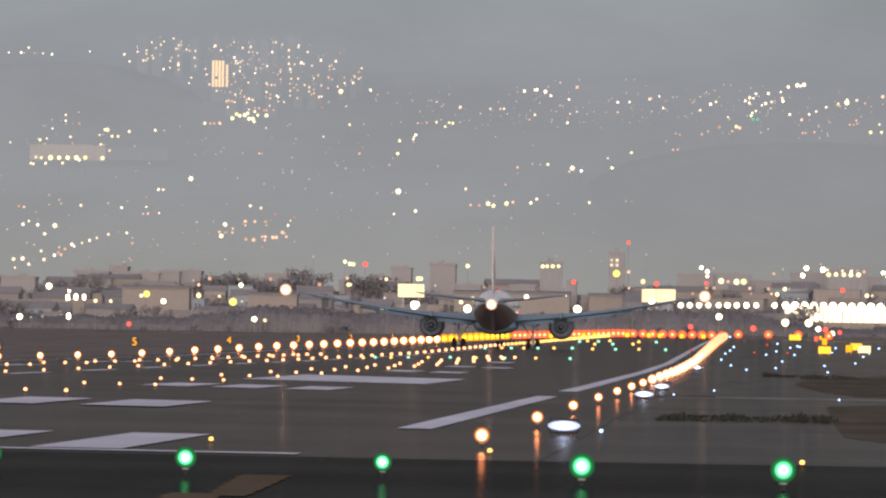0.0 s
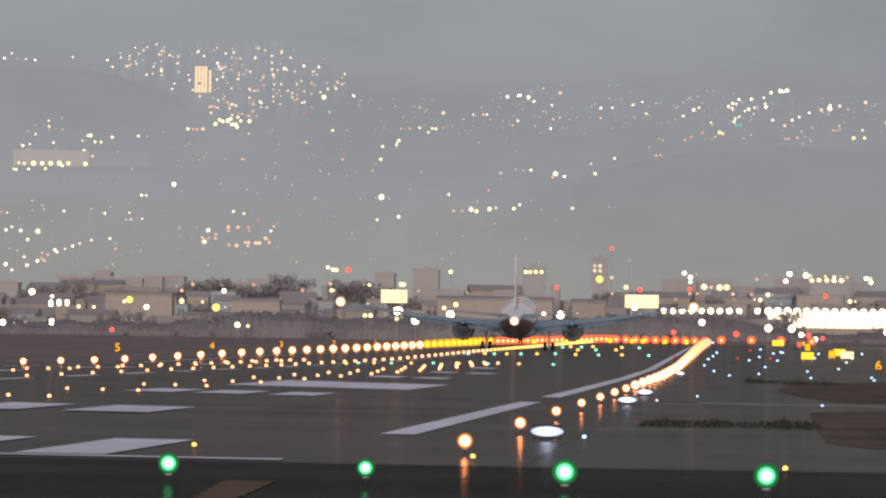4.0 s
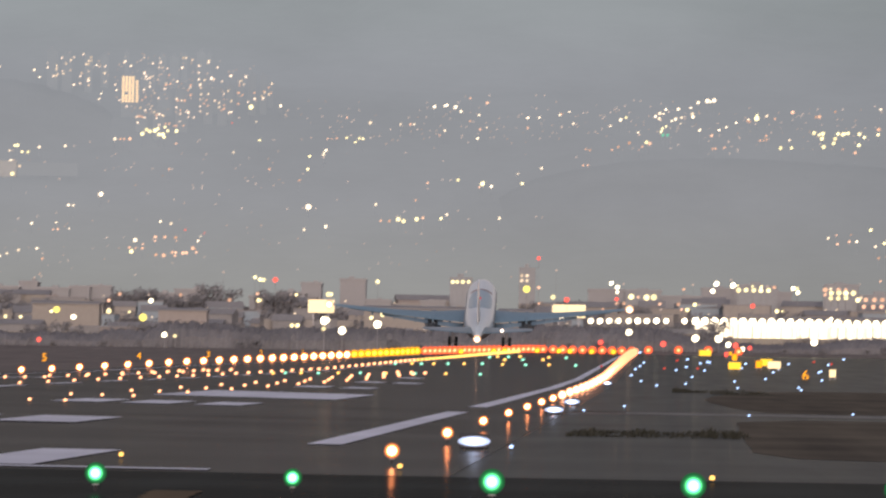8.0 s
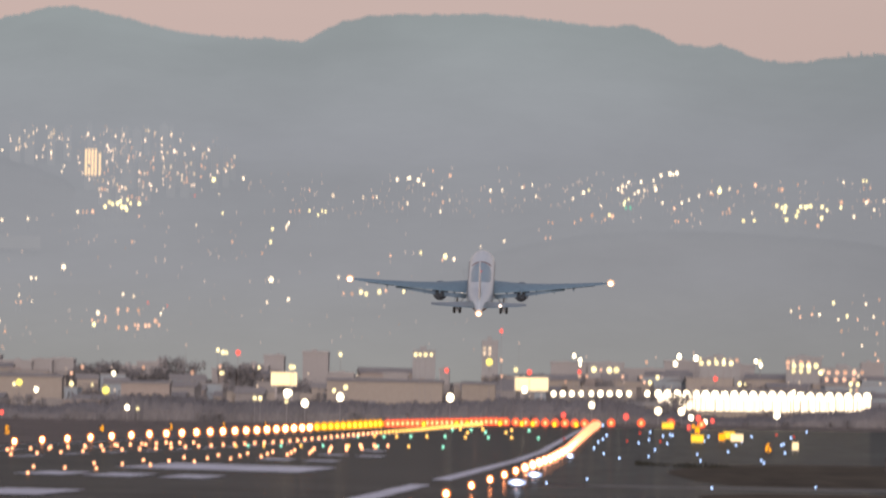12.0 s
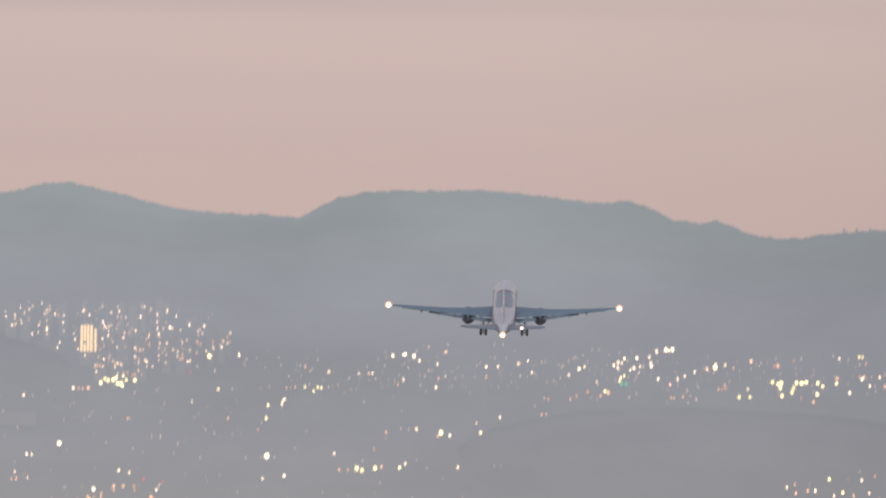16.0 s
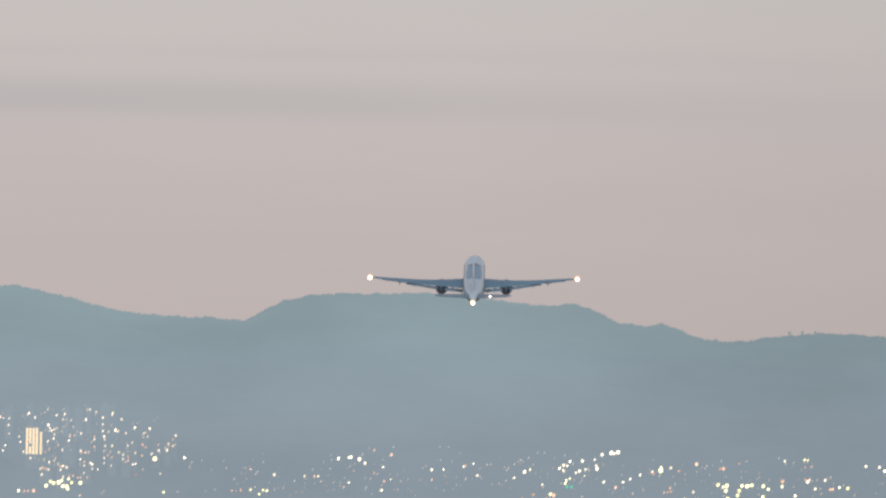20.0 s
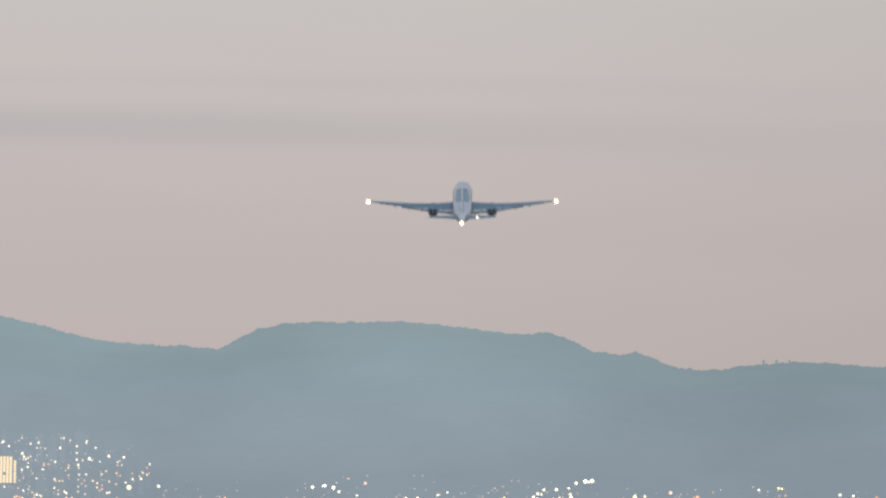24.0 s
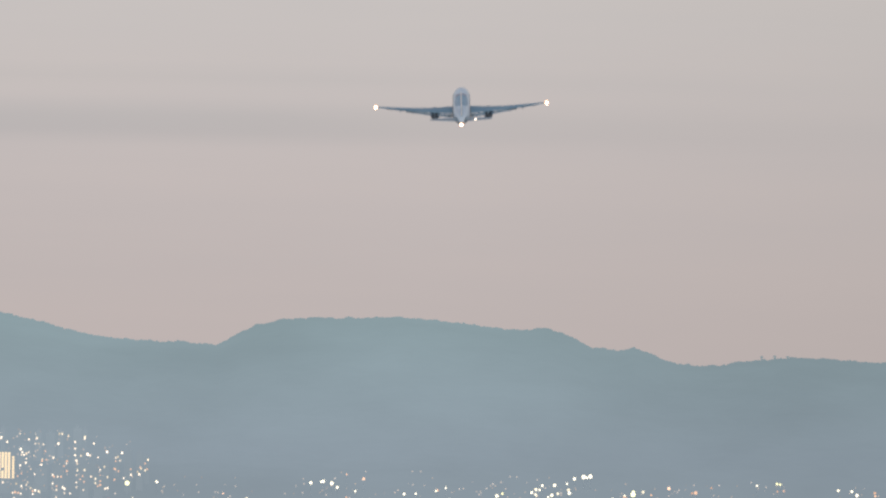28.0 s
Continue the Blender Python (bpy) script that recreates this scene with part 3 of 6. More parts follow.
tufts("rough_grass", 4.4, 9.0, 800, 900, 1200, 0.2, "dark tall grass along the island's edge")

# ---------------------------------------------------------------- far hills and town
SKYLINE = [(-58.5, 37.7), (-56.4, 38.4), (-53.8, 39.0), (-51.4, 39.3), (-49.3, 39.0), (-45.9, 38.2), (-41.7, 37.1), (-37.0, 36.6), (-32.8, 36.6), (-29.5, 36.4), (-27.8, 37.3), (-26.0, 38.2), (-23.4, 38.8), (-19.7, 39.0), (-16.6, 39.0), (-13.2, 39.2), (-9.3, 38.9), (-6.1, 38.6), (-1.6, 38.1), (1.2, 38.4), (3.1, 37.7), (5.4, 36.6), (7.8, 36.3), (9.1, 36.7), (10.7, 36.2), (12.3, 35.4), (15.7, 35.0), (18.6, 35.5), (21.2, 35.7), (23.8, 36.0), (25.8, 36.0)]
SKY_B, SKY_E = [p[0] for p in SKYLINE], [p[1] for p in SKYLINE]


def slope_d(e):
    """Distance of the hillside seen at e thousandths above the horizon."""
    return lerp(e, (4.6, 12.0, 26.0, 45.0), (3880, 4080, 4400, 4900))


def sight(b, e, d):
    """The place d metres down the runway's line that lies b thousandths to its right and e above the eye's level."""
    return Vector((b * d / 1000, d, EYE[2] + e * d / 1000))


def hill_bumps(b, d, amp):
    return amp * noise.fractal(Vector((b * 0.08, d * 0.004, 3.1)), 0.9, 2.0, 5)


def build_hill(name, d0, d1, rows, e_of, material, label, amp, b0=-140.0, b1=140.0, cols=420):
    bm = bmesh.new()
    grid = []
    for j in range(rows + 1):
        d = d0 + (d1 - d0) * j / rows
        line = []
        for i in range(cols + 1):
            b = b0 + (b1 - b0) * i / cols
            line.append(bm.verts.new(sight(b, e_of(b, d) , d)))
        grid.append(line)
    for p, q in zip(grid, grid[1:]):
        for i in range(cols):
            bm.faces.new((p[i], p[i + 1], q[i + 1], q[i]))
    return tagged(part(name, bm, material, smooth=True), label, "hill", kind="structure")


def range_e(b, d):
    top = lerp(b, [-140] + SKY_B + [140], [42] + SKY_E + [30])
    rough = 0.14 * noise.noise(Vector((b * 0.9, 0.3, 0))) + 0.1 * noise.noise(Vector((b * 2.6, 1.3, 0))) + 0.09 * noise.noise(Vector((b * 9, 2.3, 0))) + 0.07 * noise.noise(Vector((b * 22, 4.3, 0)))
    k = (d - 4380) / 500
    base = 24.0 + (top - 24.0) * (1 - (1 - min(1, k)) ** 1.6) + rough * max(0, k) ** 12
    return base + (0.5 * hill_bumps(b, d, 1.0) * (1 - abs(2 * k - 1)) if 0 < k < 1 else 0)


def town_e(b, d):
    e = lerp(d, (3860, 3880, 4080, 4400, 4430), (4.2, 4.6, 12.0, 26.0, 25.0))
    return e + 0.3 * hill_bumps(b, d, 1.0) - 0.6


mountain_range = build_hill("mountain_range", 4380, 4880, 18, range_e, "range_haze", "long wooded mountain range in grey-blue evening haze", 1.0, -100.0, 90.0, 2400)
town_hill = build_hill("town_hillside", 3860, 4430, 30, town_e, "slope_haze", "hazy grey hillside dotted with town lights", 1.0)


def build_ridge(name, crest, d, fall, material, label):
    """A wooded shoulder in front of the slope: crest as (bearing, elevation), falling towards the airfield."""
    cb, ce = [p[0] for p in crest], [p[1] for p in crest]
    bm = bmesh.new()
    grid = []
    cols = 260
    for j in range(11):
        k = j / 10
        line = []
        for i in range(cols + 1):
            b = cb[0] + (cb[-1] - cb[0]) * i / cols
            top = lerp(b, cb, ce) + 0.14 * noise.noise(Vector((b * 1.1, 4, 0))) + 0.08 * noise.noise(Vector((b * 4, 5, 0)))
            dd = d - fall * k
            foot = town_e(b, d - fall) - 0.8
            line.append(bm.verts.new(sight(b, foot + (top - foot) * (1 - k) + 0.2 * hill_bumps(b, dd, 1.0) * math.sin(math.pi * k), dd)))
        grid.append(line)
    back = [bm.verts.new(v.co + Vector((0, 60, -25))) for v in grid[0]]
    grid.insert(0, back)
    for p, q in zip(grid, grid[1:]):
        for i in range(cols):
            bm.faces.new((p[i], q[i], q[i + 1], p[i + 1]))
    ob = part(name, bm, material, smooth=True)
    for f in ob.data.polygons[:cols]:
        f.use_smooth = False
    return tagged(ob, label, "hill", kind="structure")


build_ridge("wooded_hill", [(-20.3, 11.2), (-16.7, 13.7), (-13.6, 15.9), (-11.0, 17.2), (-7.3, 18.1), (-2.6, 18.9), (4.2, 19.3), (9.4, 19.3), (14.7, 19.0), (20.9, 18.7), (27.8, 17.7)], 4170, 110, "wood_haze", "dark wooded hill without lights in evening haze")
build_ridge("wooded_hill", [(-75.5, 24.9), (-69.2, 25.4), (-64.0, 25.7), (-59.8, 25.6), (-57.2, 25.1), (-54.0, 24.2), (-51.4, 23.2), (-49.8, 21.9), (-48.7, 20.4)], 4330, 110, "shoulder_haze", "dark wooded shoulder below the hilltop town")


for b, h in ((21.0, 3.2), (22.2, 2.6), (23.4, 2.2)):
    e = range_e(b, 4880)
    ob = empty("ridge_mast", Matrix.Translation(sight(b, e, 4880) - Vector((0, 2, 1))), "thin grey radio mast on the ridge", "mast", "ridge masts")
    # masts share the range's glowing haze material
    part("lattice", tube(0.6, 0.2, h, None, 4), "range_haze", ob)
    part("platform", tube(0.8, 0.8, 0.5, Matrix.Translation((0, 0, h * 0.7)), 6), "range_haze", ob)


def fit_post(ob, name, length):
    """Stretch a lamp's unit post down to the ground."""
    for c in ob.children:
        if c.name.startswith(name):
            c.matrix_basis = Matrix.Diagonal((1, 1, max(0.5, length), 1))


def hill_lamp_kit(material, label, group):
    ob = empty("street_lamp", Matrix(), label, "street lamp", group)
    part("post", tube(0.035, 0.03, 1.0, Matrix.Translation((0, 0, -1.0)), 5), "flat_wall", ob)
    part("lamp_head", ball(1.0, Matrix.Diagonal((0.5, 0.5, 0.5, 1)), 10, 6), material, ob)
    return ob


rng = random.Random(11)


def district(material, label, group, places, size=0.95, back=14):
    """Lamps of one kind: bearing, elevation and size of each."""
    kit = hill_lamp_kit(material, label, group)
    for i, (b, e, k) in enumerate(places):
        d = slope_d(e) - back
        s = size * k
        m = Matrix.Translation(sight(b, e, d)) @ Matrix.Scale(s, 4)
        o = kit if i == 0 else copy_thing(kit, Matrix())
        o.matrix_basis = m
        fit_post(o, "post", ((e - town_e(b, d)) * d / 1000 + 0.6) / s)


district("hill_green", "green lit sign lamp in the upper town", "upper town lamps", [(0.63, 21.38, 1.2), (1.05, 21.38, 1.2)])
district("hill_orange", "pinkish orange lamp among houses on the western hillside", "western hill lamps", [(-65.03, 18.01, 1.1), (-63.87, 24.32, 1), (-62.46, 18.17, 0.6), (-61.92, 21.01, 0.9), (-61.85, 19.99, 1), (-49.69, 20.19, 0.9), (-49.34, 20.20, 0.9), (-48.81, 20.23, 1.3), (-45.11, 17.48, 0.9), (-44.51, 19.86, 0.7), (-35.80, 17.63, 1), (-33.01, 16.62, 0.9), (-30.44, 20.53, 0.6), (-30.05, 20.54, 0.5), (-29.61, 20.59, 0.8), (-28.71, 22.53, 0.7)])
district("hill_orange", "pinkish orange lamp by the works and the climbing road", "valley lamps", [(-67.36, 12.24, 0.9), (-66.86, 12.18, 0.8), (-63.62, 7.98, 1.2), (-63.60, 12.89, 0.6), (-63.54, 8.48, 0.8), (-63.43, 12.54, 0.6), (-63.35, 7.80, 1.1), (-63.00, 8.34, 1.1), (-60.72, 7.65, 0.4), (-56.98, 7.56, 0.6), (-56.75, 8.98, 1), (-55.78, 11.71, 0.7), (-55.35, 11.74, 0.9), (-48.69, 10.15, 1), (-48.15, 10.10, 0.8), (-47.47, 10.11, 1), (-47.44, 10.47, 0.8), (-46.29, 11.17, 1.2), (-46.28, 10.80, 0.7), (-46.21, 9.51, 1.2), (-45.49, 9.47, 1.5), (-45.40, 11.17, 1.2), (-44.69, 9.77, 1.1), (-44.45, 9.45, 1), (-44.41, 11.15, 1.2), (-44.39, 9.77, 1), (-44.32, 10.83, 0.6), (-43.71, 9.73, 1.3), (-43.39, 9.73, 1.3), (-42.82, 10.19, 1.4), (-42.61, 10.10, 0.8), (-42.46, 9.80, 1)])
district("hill_orange", "pinkish orange lamp in the upper town", "upper town lamps", [(-22.81, 21.98, 0.9), (-20.09, 21.02, 0.7), (-17.29, 24.50, 0.8), (-17.28, 22.37, 0.8), (-16.33, 21.63, 0.9), (-15.70, 24.11, 1.2), (-11.92, 21.84, 0.8), (-8.83, 23.16, 0.9), (-6.51, 19.95, 0.7), (-6.14, 19.86, 0.9), (-4.09, 19.92, 0.9), (-3.52, 20.20, 1), (-2.49, 20.61, 1.3), (-1.58, 20.00, 0.5), (-1.29, 20.26, 0.9), (-0.60, 20.57, 1.4), (5.12, 21.40, 1.1), (5.24, 20.18, 0.9), (5.51, 20.19, 0.8), (6.32, 20.29, 0.9), (8.45, 22.82, 1), (8.65, 22.72, 0.8), (9.61, 21.02, 0.8), (9.94, 21.03, 0.7), (10.18, 21.44, 1), (10.24, 21.09, 0.8), (10.96, 23.03, 0.9)])
district("hill_orange", "pinkish orange lamp of the eastern lower town", "lower east lamps", [(16.83, 12.36, 0.7), (16.94, 11.53, 1), (18.03, 11.78, 1), (18.18, 12.38, 0.6), (20.76, 10.28, 1), (20.96, 8.15, 0.8), (22.26, 11.38, 0.8), (23.97, 8.20, 0.9), (24.06, 10.10, 0.9), (24.22, 7.61, 1), (24.23, 13.24, 0.9), (24.66, 11.06, 1)])
district("hill_orange", "pinkish orange lamp of the eastern town", "eastern town lamps", [(12.59, 23.67, 1.4), (14.76, 23.27, 1), (15.08, 23.30, 1.5), (16.53, 23.78, 0.9), (17.29, 20.32, 0.8), (18.43, 20.01, 1.2), (20.58, 22.21, 1.5), (22.65, 23.55, 0.8), (22.67, 22.39, 1), (23.07, 22.40, 1), (23.23, 23.59, 0.8), (25.01, 21.54, 1.1), (25.24, 21.55, 1), (31.67, 23.55, 1.2), (31.71, 23.28, 1)])
district("hill_orange", "pinkish orange lamp on the lower slope", "lower slope lamps", [(-25.41, 13.01, 1), (-24.61, 13.00, 1.1), (-22.21, 14.96, 0.8), (-21.50, 13.35, 1.1), (-21.12, 16.58, 0.9), (-16.31, 16.27, 0.8), (-6.74, 18.44, 0.8), (-6.31, 18.47, 0.7)])
district("hill_orange", "pinkish orange lamp on the upper ridge", "ridge lamps", [(-67.07, 26.46, 0.6)])
district("hill_red", "small red lamp among houses on the western hillside", "western hill lamps", [(-39.36, 21.85, 0.7)])
district("hill_red", "small red lamp by the works and the climbing road", "valley lamps", [(-43.53, 11.86, 0.9), (-41.74, 11.60, 0.7)])
district("hill_white", "warm white street lamp among houses on the western hillside", "western hill lamps", [(-68.24, 18.15, 0.8), (-64.85, 18.56, 0.7), (-64.34, 19.50, 0.9), (-63.13, 20.77, 0.8), (-63.12, 20.23, 0.8), (-62.66, 18.74, 0.9), (-59.96, 18.97, 0.8), (-59.82, 18.03, 1.2), (-57.21, 19.33, 1.1), (-54.79, 19.48, 1.1), (-54.40, 13.99, 1), (-53.95, 13.98, 0.9), (-51.73, 23.90, 0.7), (-51.52, 24.40, 0.6), (-51.41, 15.05, 1.8), (-50.20, 20.21, 1.3), (-39.17, 19.13, 0.8), (-37.09, 22.00, 0.6), (-34.91, 23.57, 0.8), (-34.85, 23.49, 0.9), (-32.14, 14.18, 2.3), (-30.82, 19.04, 1), (-30.76, 19.24, 0.8), (-30.60, 19.45, 1)])
district("hill_white", "warm white street lamp by the works and the climbing road", "valley lamps", [(-67.76, 7.32, 1.4), (-67.62, 6.53, 0.8), (-66.94, 10.57, 1.2), (-66.92, 7.39, 1.5), (-66.39, 10.86, 0.9), (-66.34, 6.87, 1), (-65.56, 10.54, 1.2), (-65.21, 8.11, 1.1), (-64.93, 7.33, 1.2), (-64.90, 9.71, 1.2), (-63.97, 7.74, 1.2), (-63.97, 10.49, 2), (-62.36, 8.78, 1.2), (-62.15, 8.59, 0.9), (-61.58, 12.40, 1.1), (-61.42, 8.92, 0.8), (-60.72, 9.17, 1), (-60.05, 9.41, 1), (-58.98, 9.75, 1.1), (-57.79, 12.25, 1), (-57.28, 9.92, 0.9), (-55.50, 12.36, 0.8), (-54.31, 11.81, 0.6), (-48.16, 10.85, 1.6), (-45.85, 12.61, 1), (-44.86, 12.43, 1.1), (-42.33, 10.86, 0.8), (-42.09, 11.29, 0.6), (-32.50, 12.07, 1), (-30.51, 12.38, 1.3)])
district("hill_white", "warm white street lamp in the upper town", "upper town lamps", [(-26.52, 22.08, 1.3), (-23.73, 21.97, 0.9), (-22.47, 21.99, 0.9), (-20.60, 23.66, 1.2), (-19.64, 23.77, 0.8), (-19.60, 21.46, 0.9), (-19.45, 23.82, 1.2), (-18.65, 23.65, 1.5), (-18.14, 23.27, 1.1), (-16.56, 20.78, 1), (-16.46, 22.95, 0.8), (-15.71, 21.82, 0.7), (-11.93, 22.77, 1), (-10.85, 22.81, 0.8), (-8.99, 23.09, 0.8), (-8.09, 23.38, 0.7), (-7.71, 22.30, 0.9), (-4.27, 22.15, 0.9), (-3.33, 22.72, 1.3), (-1.70, 21.57, 0.7), (-0.11, 23.09, 1), (0.24, 22.92, 1), (0.28, 23.38, 1.3), (0.29, 22.78, 0.7), (0.62, 23.34, 0.8), (0.85, 23.75, 1), (1.42, 22.70, 0.8), (1.76, 22.87, 1.3), (2.00, 23.80, 1.2), (2.23, 22.44, 0.7), (2.31, 23.02, 1.1), (3.15, 23.95, 0.8), (3.29, 23.38, 1.3)])
district("hill_white", "warm white street lamp in the upper town", "upper town lamps", [(3.37, 23.10, 1.2), (3.83, 24.43, 1.3), (4.01, 21.89, 1), (4.68, 24.60, 1.7), (4.98, 24.54, 0.9), (5.30, 24.66, 1.6), (5.81, 21.92, 0.9), (6.47, 22.21, 0.9), (7.38, 22.61, 0.9), (8.49, 22.91, 1), (10.20, 23.30, 1.2)])
district("hill_white", "warm white street lamp of the eastern lower town", "lower east lamps", [(16.08, 12.06, 1), (18.72, 11.79, 1), (20.46, 11.35, 0.9), (22.68, 8.94, 0.8), (23.00, 12.81, 1), (23.73, 11.64, 1)])
district("hill_white", "warm white street lamp of the eastern town", "eastern town lamps", [(12.33, 21.09, 1), (20.75, 24.07, 0.9), (21.76, 20.89, 1.2), (22.90, 22.20, 1.3), (23.62, 21.57, 1), (24.53, 22.39, 1.2), (25.84, 21.74, 1), (28.28, 23.73, 1.2), (29.54, 23.67, 0.9), (30.02, 23.31, 1.2)])
district("hill_white", "warm white street lamp on the lower slope", "lower slope lamps", [(-25.89, 14.51, 1.1), (-19.29, 13.68, 1), (-15.21, 16.36, 1.1), (-14.41, 13.42, 1.1), (-12.77, 17.56, 0.7), (-10.91, 16.83, 0.9), (-10.73, 16.84, 0.8), (-10.59, 18.11, 1)])
district("hill_white", "warm white street lamp on the upper ridge", "ridge lamps", [(-68.52, 26.48, 0.8), (-67.36, 26.50, 1), (-66.68, 26.96, 0.8), (-65.34, 26.46, 0.8), (-64.50, 26.38, 0.9), (-60.99, 26.70, 0.7), (-57.78, 26.48, 1), (-57.29, 25.83, 0.7)])
district("hill_yellow", "bright yellowish lamp among houses on the western hillside", "western hill lamps", [(-65.49, 18.43, 1), (-59.47, 19.46, 1), (-59.23, 19.46, 1.5), (-58.79, 18.87, 1), (-58.24, 18.86, 1.1), (-57.04, 17.62, 1.1), (-56.54, 17.60, 1.4), (-54.25, 17.02, 0.9), (-36.76, 20.29, 0.9), (-32.25, 17.68, 1.2), (-32.10, 18.88, 1.1), (-28.70, 20.65, 1)])
district("hill_yellow", "bright yellowish lamp by the works and the climbing road", "valley lamps", [(-48.50, 9.78, 1.6)])
district("hill_yellow", "bright yellowish lamp in front of the pale school block", "school lamps", [(-66.30, 16.24, 1), (-66.07, 16.19, 0.8), (-65.34, 16.77, 1.1), (-64.93, 16.26, 1), (-64.48, 16.79, 2), (-63.68, 16.80, 1.5), (-63.36, 16.31, 1.1), (-62.89, 16.81, 1.6), (-62.08, 16.83, 1.8), (-61.82, 16.62, 1.1), (-61.25, 16.84, 1.7), (-59.66, 16.82, 1.6)], back=34)
district("hill_yellow", "bright yellowish lamp in the upper town", "upper town lamps", [(-27.89, 20.25, 0.9), (-27.53, 20.62, 1), (-27.19, 20.58, 1.1), (-2.83, 22.94, 1), (-0.90, 20.68, 1.4), (0.44, 21.70, 1), (0.55, 21.97, 0.9), (0.87, 22.16, 0.8), (9.28, 23.06, 2), (9.30, 23.34, 1)])
district("hill_yellow", "bright yellowish lamp of a lit square below the hilltop flats", "square lamps", [(-47.66, 20.71, 1.5), (-47.27, 21.11, 1.4), (-46.97, 20.96, 1.4), (-46.50, 21.03, 1.6), (-46.23, 21.20, 1.2), (-46.10, 20.69, 1.4), (-45.76, 20.68, 1.5), (-45.64, 20.45, 1.2), (-45.58, 21.37, 1.1), (-45.30, 21.03, 1.2), (-44.49, 21.02, 1.5), (-37.62, 23.36, 1.9)])
district("hill_yellow", "bright yellowish lamp of the eastern lower town", "lower east lamps", [(20.00, 12.88, 1.3), (21.28, 11.67, 1.2)])
district("hill_yellow", "bright yellowish lamp of the eastern town", "eastern town lamps", [(11.53, 20.35, 1.5), (12.54, 20.37, 1.2), (14.60, 21.79, 1.5), (15.09, 21.62, 1.2), (15.34, 21.27, 1.5), (15.41, 21.72, 1.7), (15.51, 20.52, 1.6), (16.43, 20.86, 1.5), (16.57, 21.29, 1.5), (16.82, 21.75, 1.3), (17.27, 21.70, 1.6), (17.47, 21.76, 1), (17.75, 21.81, 1.4), (18.77, 20.72, 1.4), (18.80, 21.75, 1.4), (19.26, 21.46, 1.2), (20.54, 21.73, 1.2), (22.59, 24.25, 1), (22.89, 24.21, 1), (26.63, 21.66, 1.4)])
district("hill_yellow", "bright yellowish lamp on the lower slope", "lower slope lamps", [(-23.79, 13.17, 1.7), (-23.30, 13.00, 1.6), (-22.09, 13.22, 1.7), (-19.83, 13.31, 1.2), (-18.31, 16.90, 1.2), (-16.04, 16.60, 1.8), (-12.36, 16.67, 1.2), (-10.02, 17.24, 1), (-8.99, 16.40, 1.5), (-8.79, 16.59, 1.2)])

FAINT = []
FAINT += [(-68.40, 10.08, 0.55), (-68.36, 25.18, 0.55), (-66.55, 8.86, 0.55), (-66.49, 24.09, 0.55), (-66.17, 26.47, 0.55), (-65.96, 26.47, 0.55), (-65.87, 8.69, 0.55), (-65.74, 11.71, 0.55), (-65.19, 18.01, 0.55), (-65.18, 19.74, 0.55), (-64.99, 19.75, 0.55), (-64.97, 21.67, 0.55), (-64.82, 7.81, 0.55), (-64.55, 13.32, 0.55), (-64.54, 12.43, 0.55), (-64.40, 20.28, 0.55), (-64.25, 21.40, 0.55), (-63.97, 18.98, 0.55), (-63.94, 21.05, 0.55), (-63.65, 21.05, 0.55), (-63.57, 20.27, 0.55), (-63.09, 19.97, 0.55), (-62.54, 21.07, 0.55), (-62.45, 20.00, 0.55), (-59.05, 12.66, 0.55), (-57.44, 7.24, 0.55), (-56.83, 7.36, 0.55), (-56.81, 17.01, 0.55), (-56.74, 9.46, 0.55), (-55.52, 13.25, 0.55), (-55.34, 17.03, 0.55), (-55.03, 17.03, 0.55), (-53.96, 19.47, 0.55)]
FAINT += [(-52.51, 19.88, 0.55), (-51.04, 17.27, 0.55), (-50.79, 11.04, 0.55), (-46.65, 17.50, 0.55), (-44.87, 17.48, 0.55), (-44.68, 8.79, 0.55), (-44.60, 14.68, 0.55), (-42.90, 16.04, 0.55), (-42.85, 15.76, 0.55), (-42.04, 15.75, 0.55), (-42.02, 15.94, 0.55), (-41.70, 9.37, 0.55), (-38.72, 22.37, 0.55), (-38.32, 13.95, 0.55), (-37.84, 16.50, 0.55), (-35.45, 20.36, 0.55), (-35.02, 19.31, 0.55), (-34.39, 22.71, 0.55), (-34.32, 22.55, 0.55), (-34.28, 23.01, 0.55), (-34.17, 23.13, 0.55), (-33.25, 23.28, 0.55), (-32.86, 20.45, 0.55), (-31.45, 14.06, 0.55), (-29.57, 22.17, 0.55), (-29.52, 14.91, 0.55), (-29.19, 22.63, 0.55), (-28.29, 20.89, 0.55), (-28.24, 22.12, 0.55), (-28.08, 22.31, 0.55), (-27.57, 23.23, 0.55), (-26.50, 20.69, 0.55), (-26.16, 20.83, 0.55)]
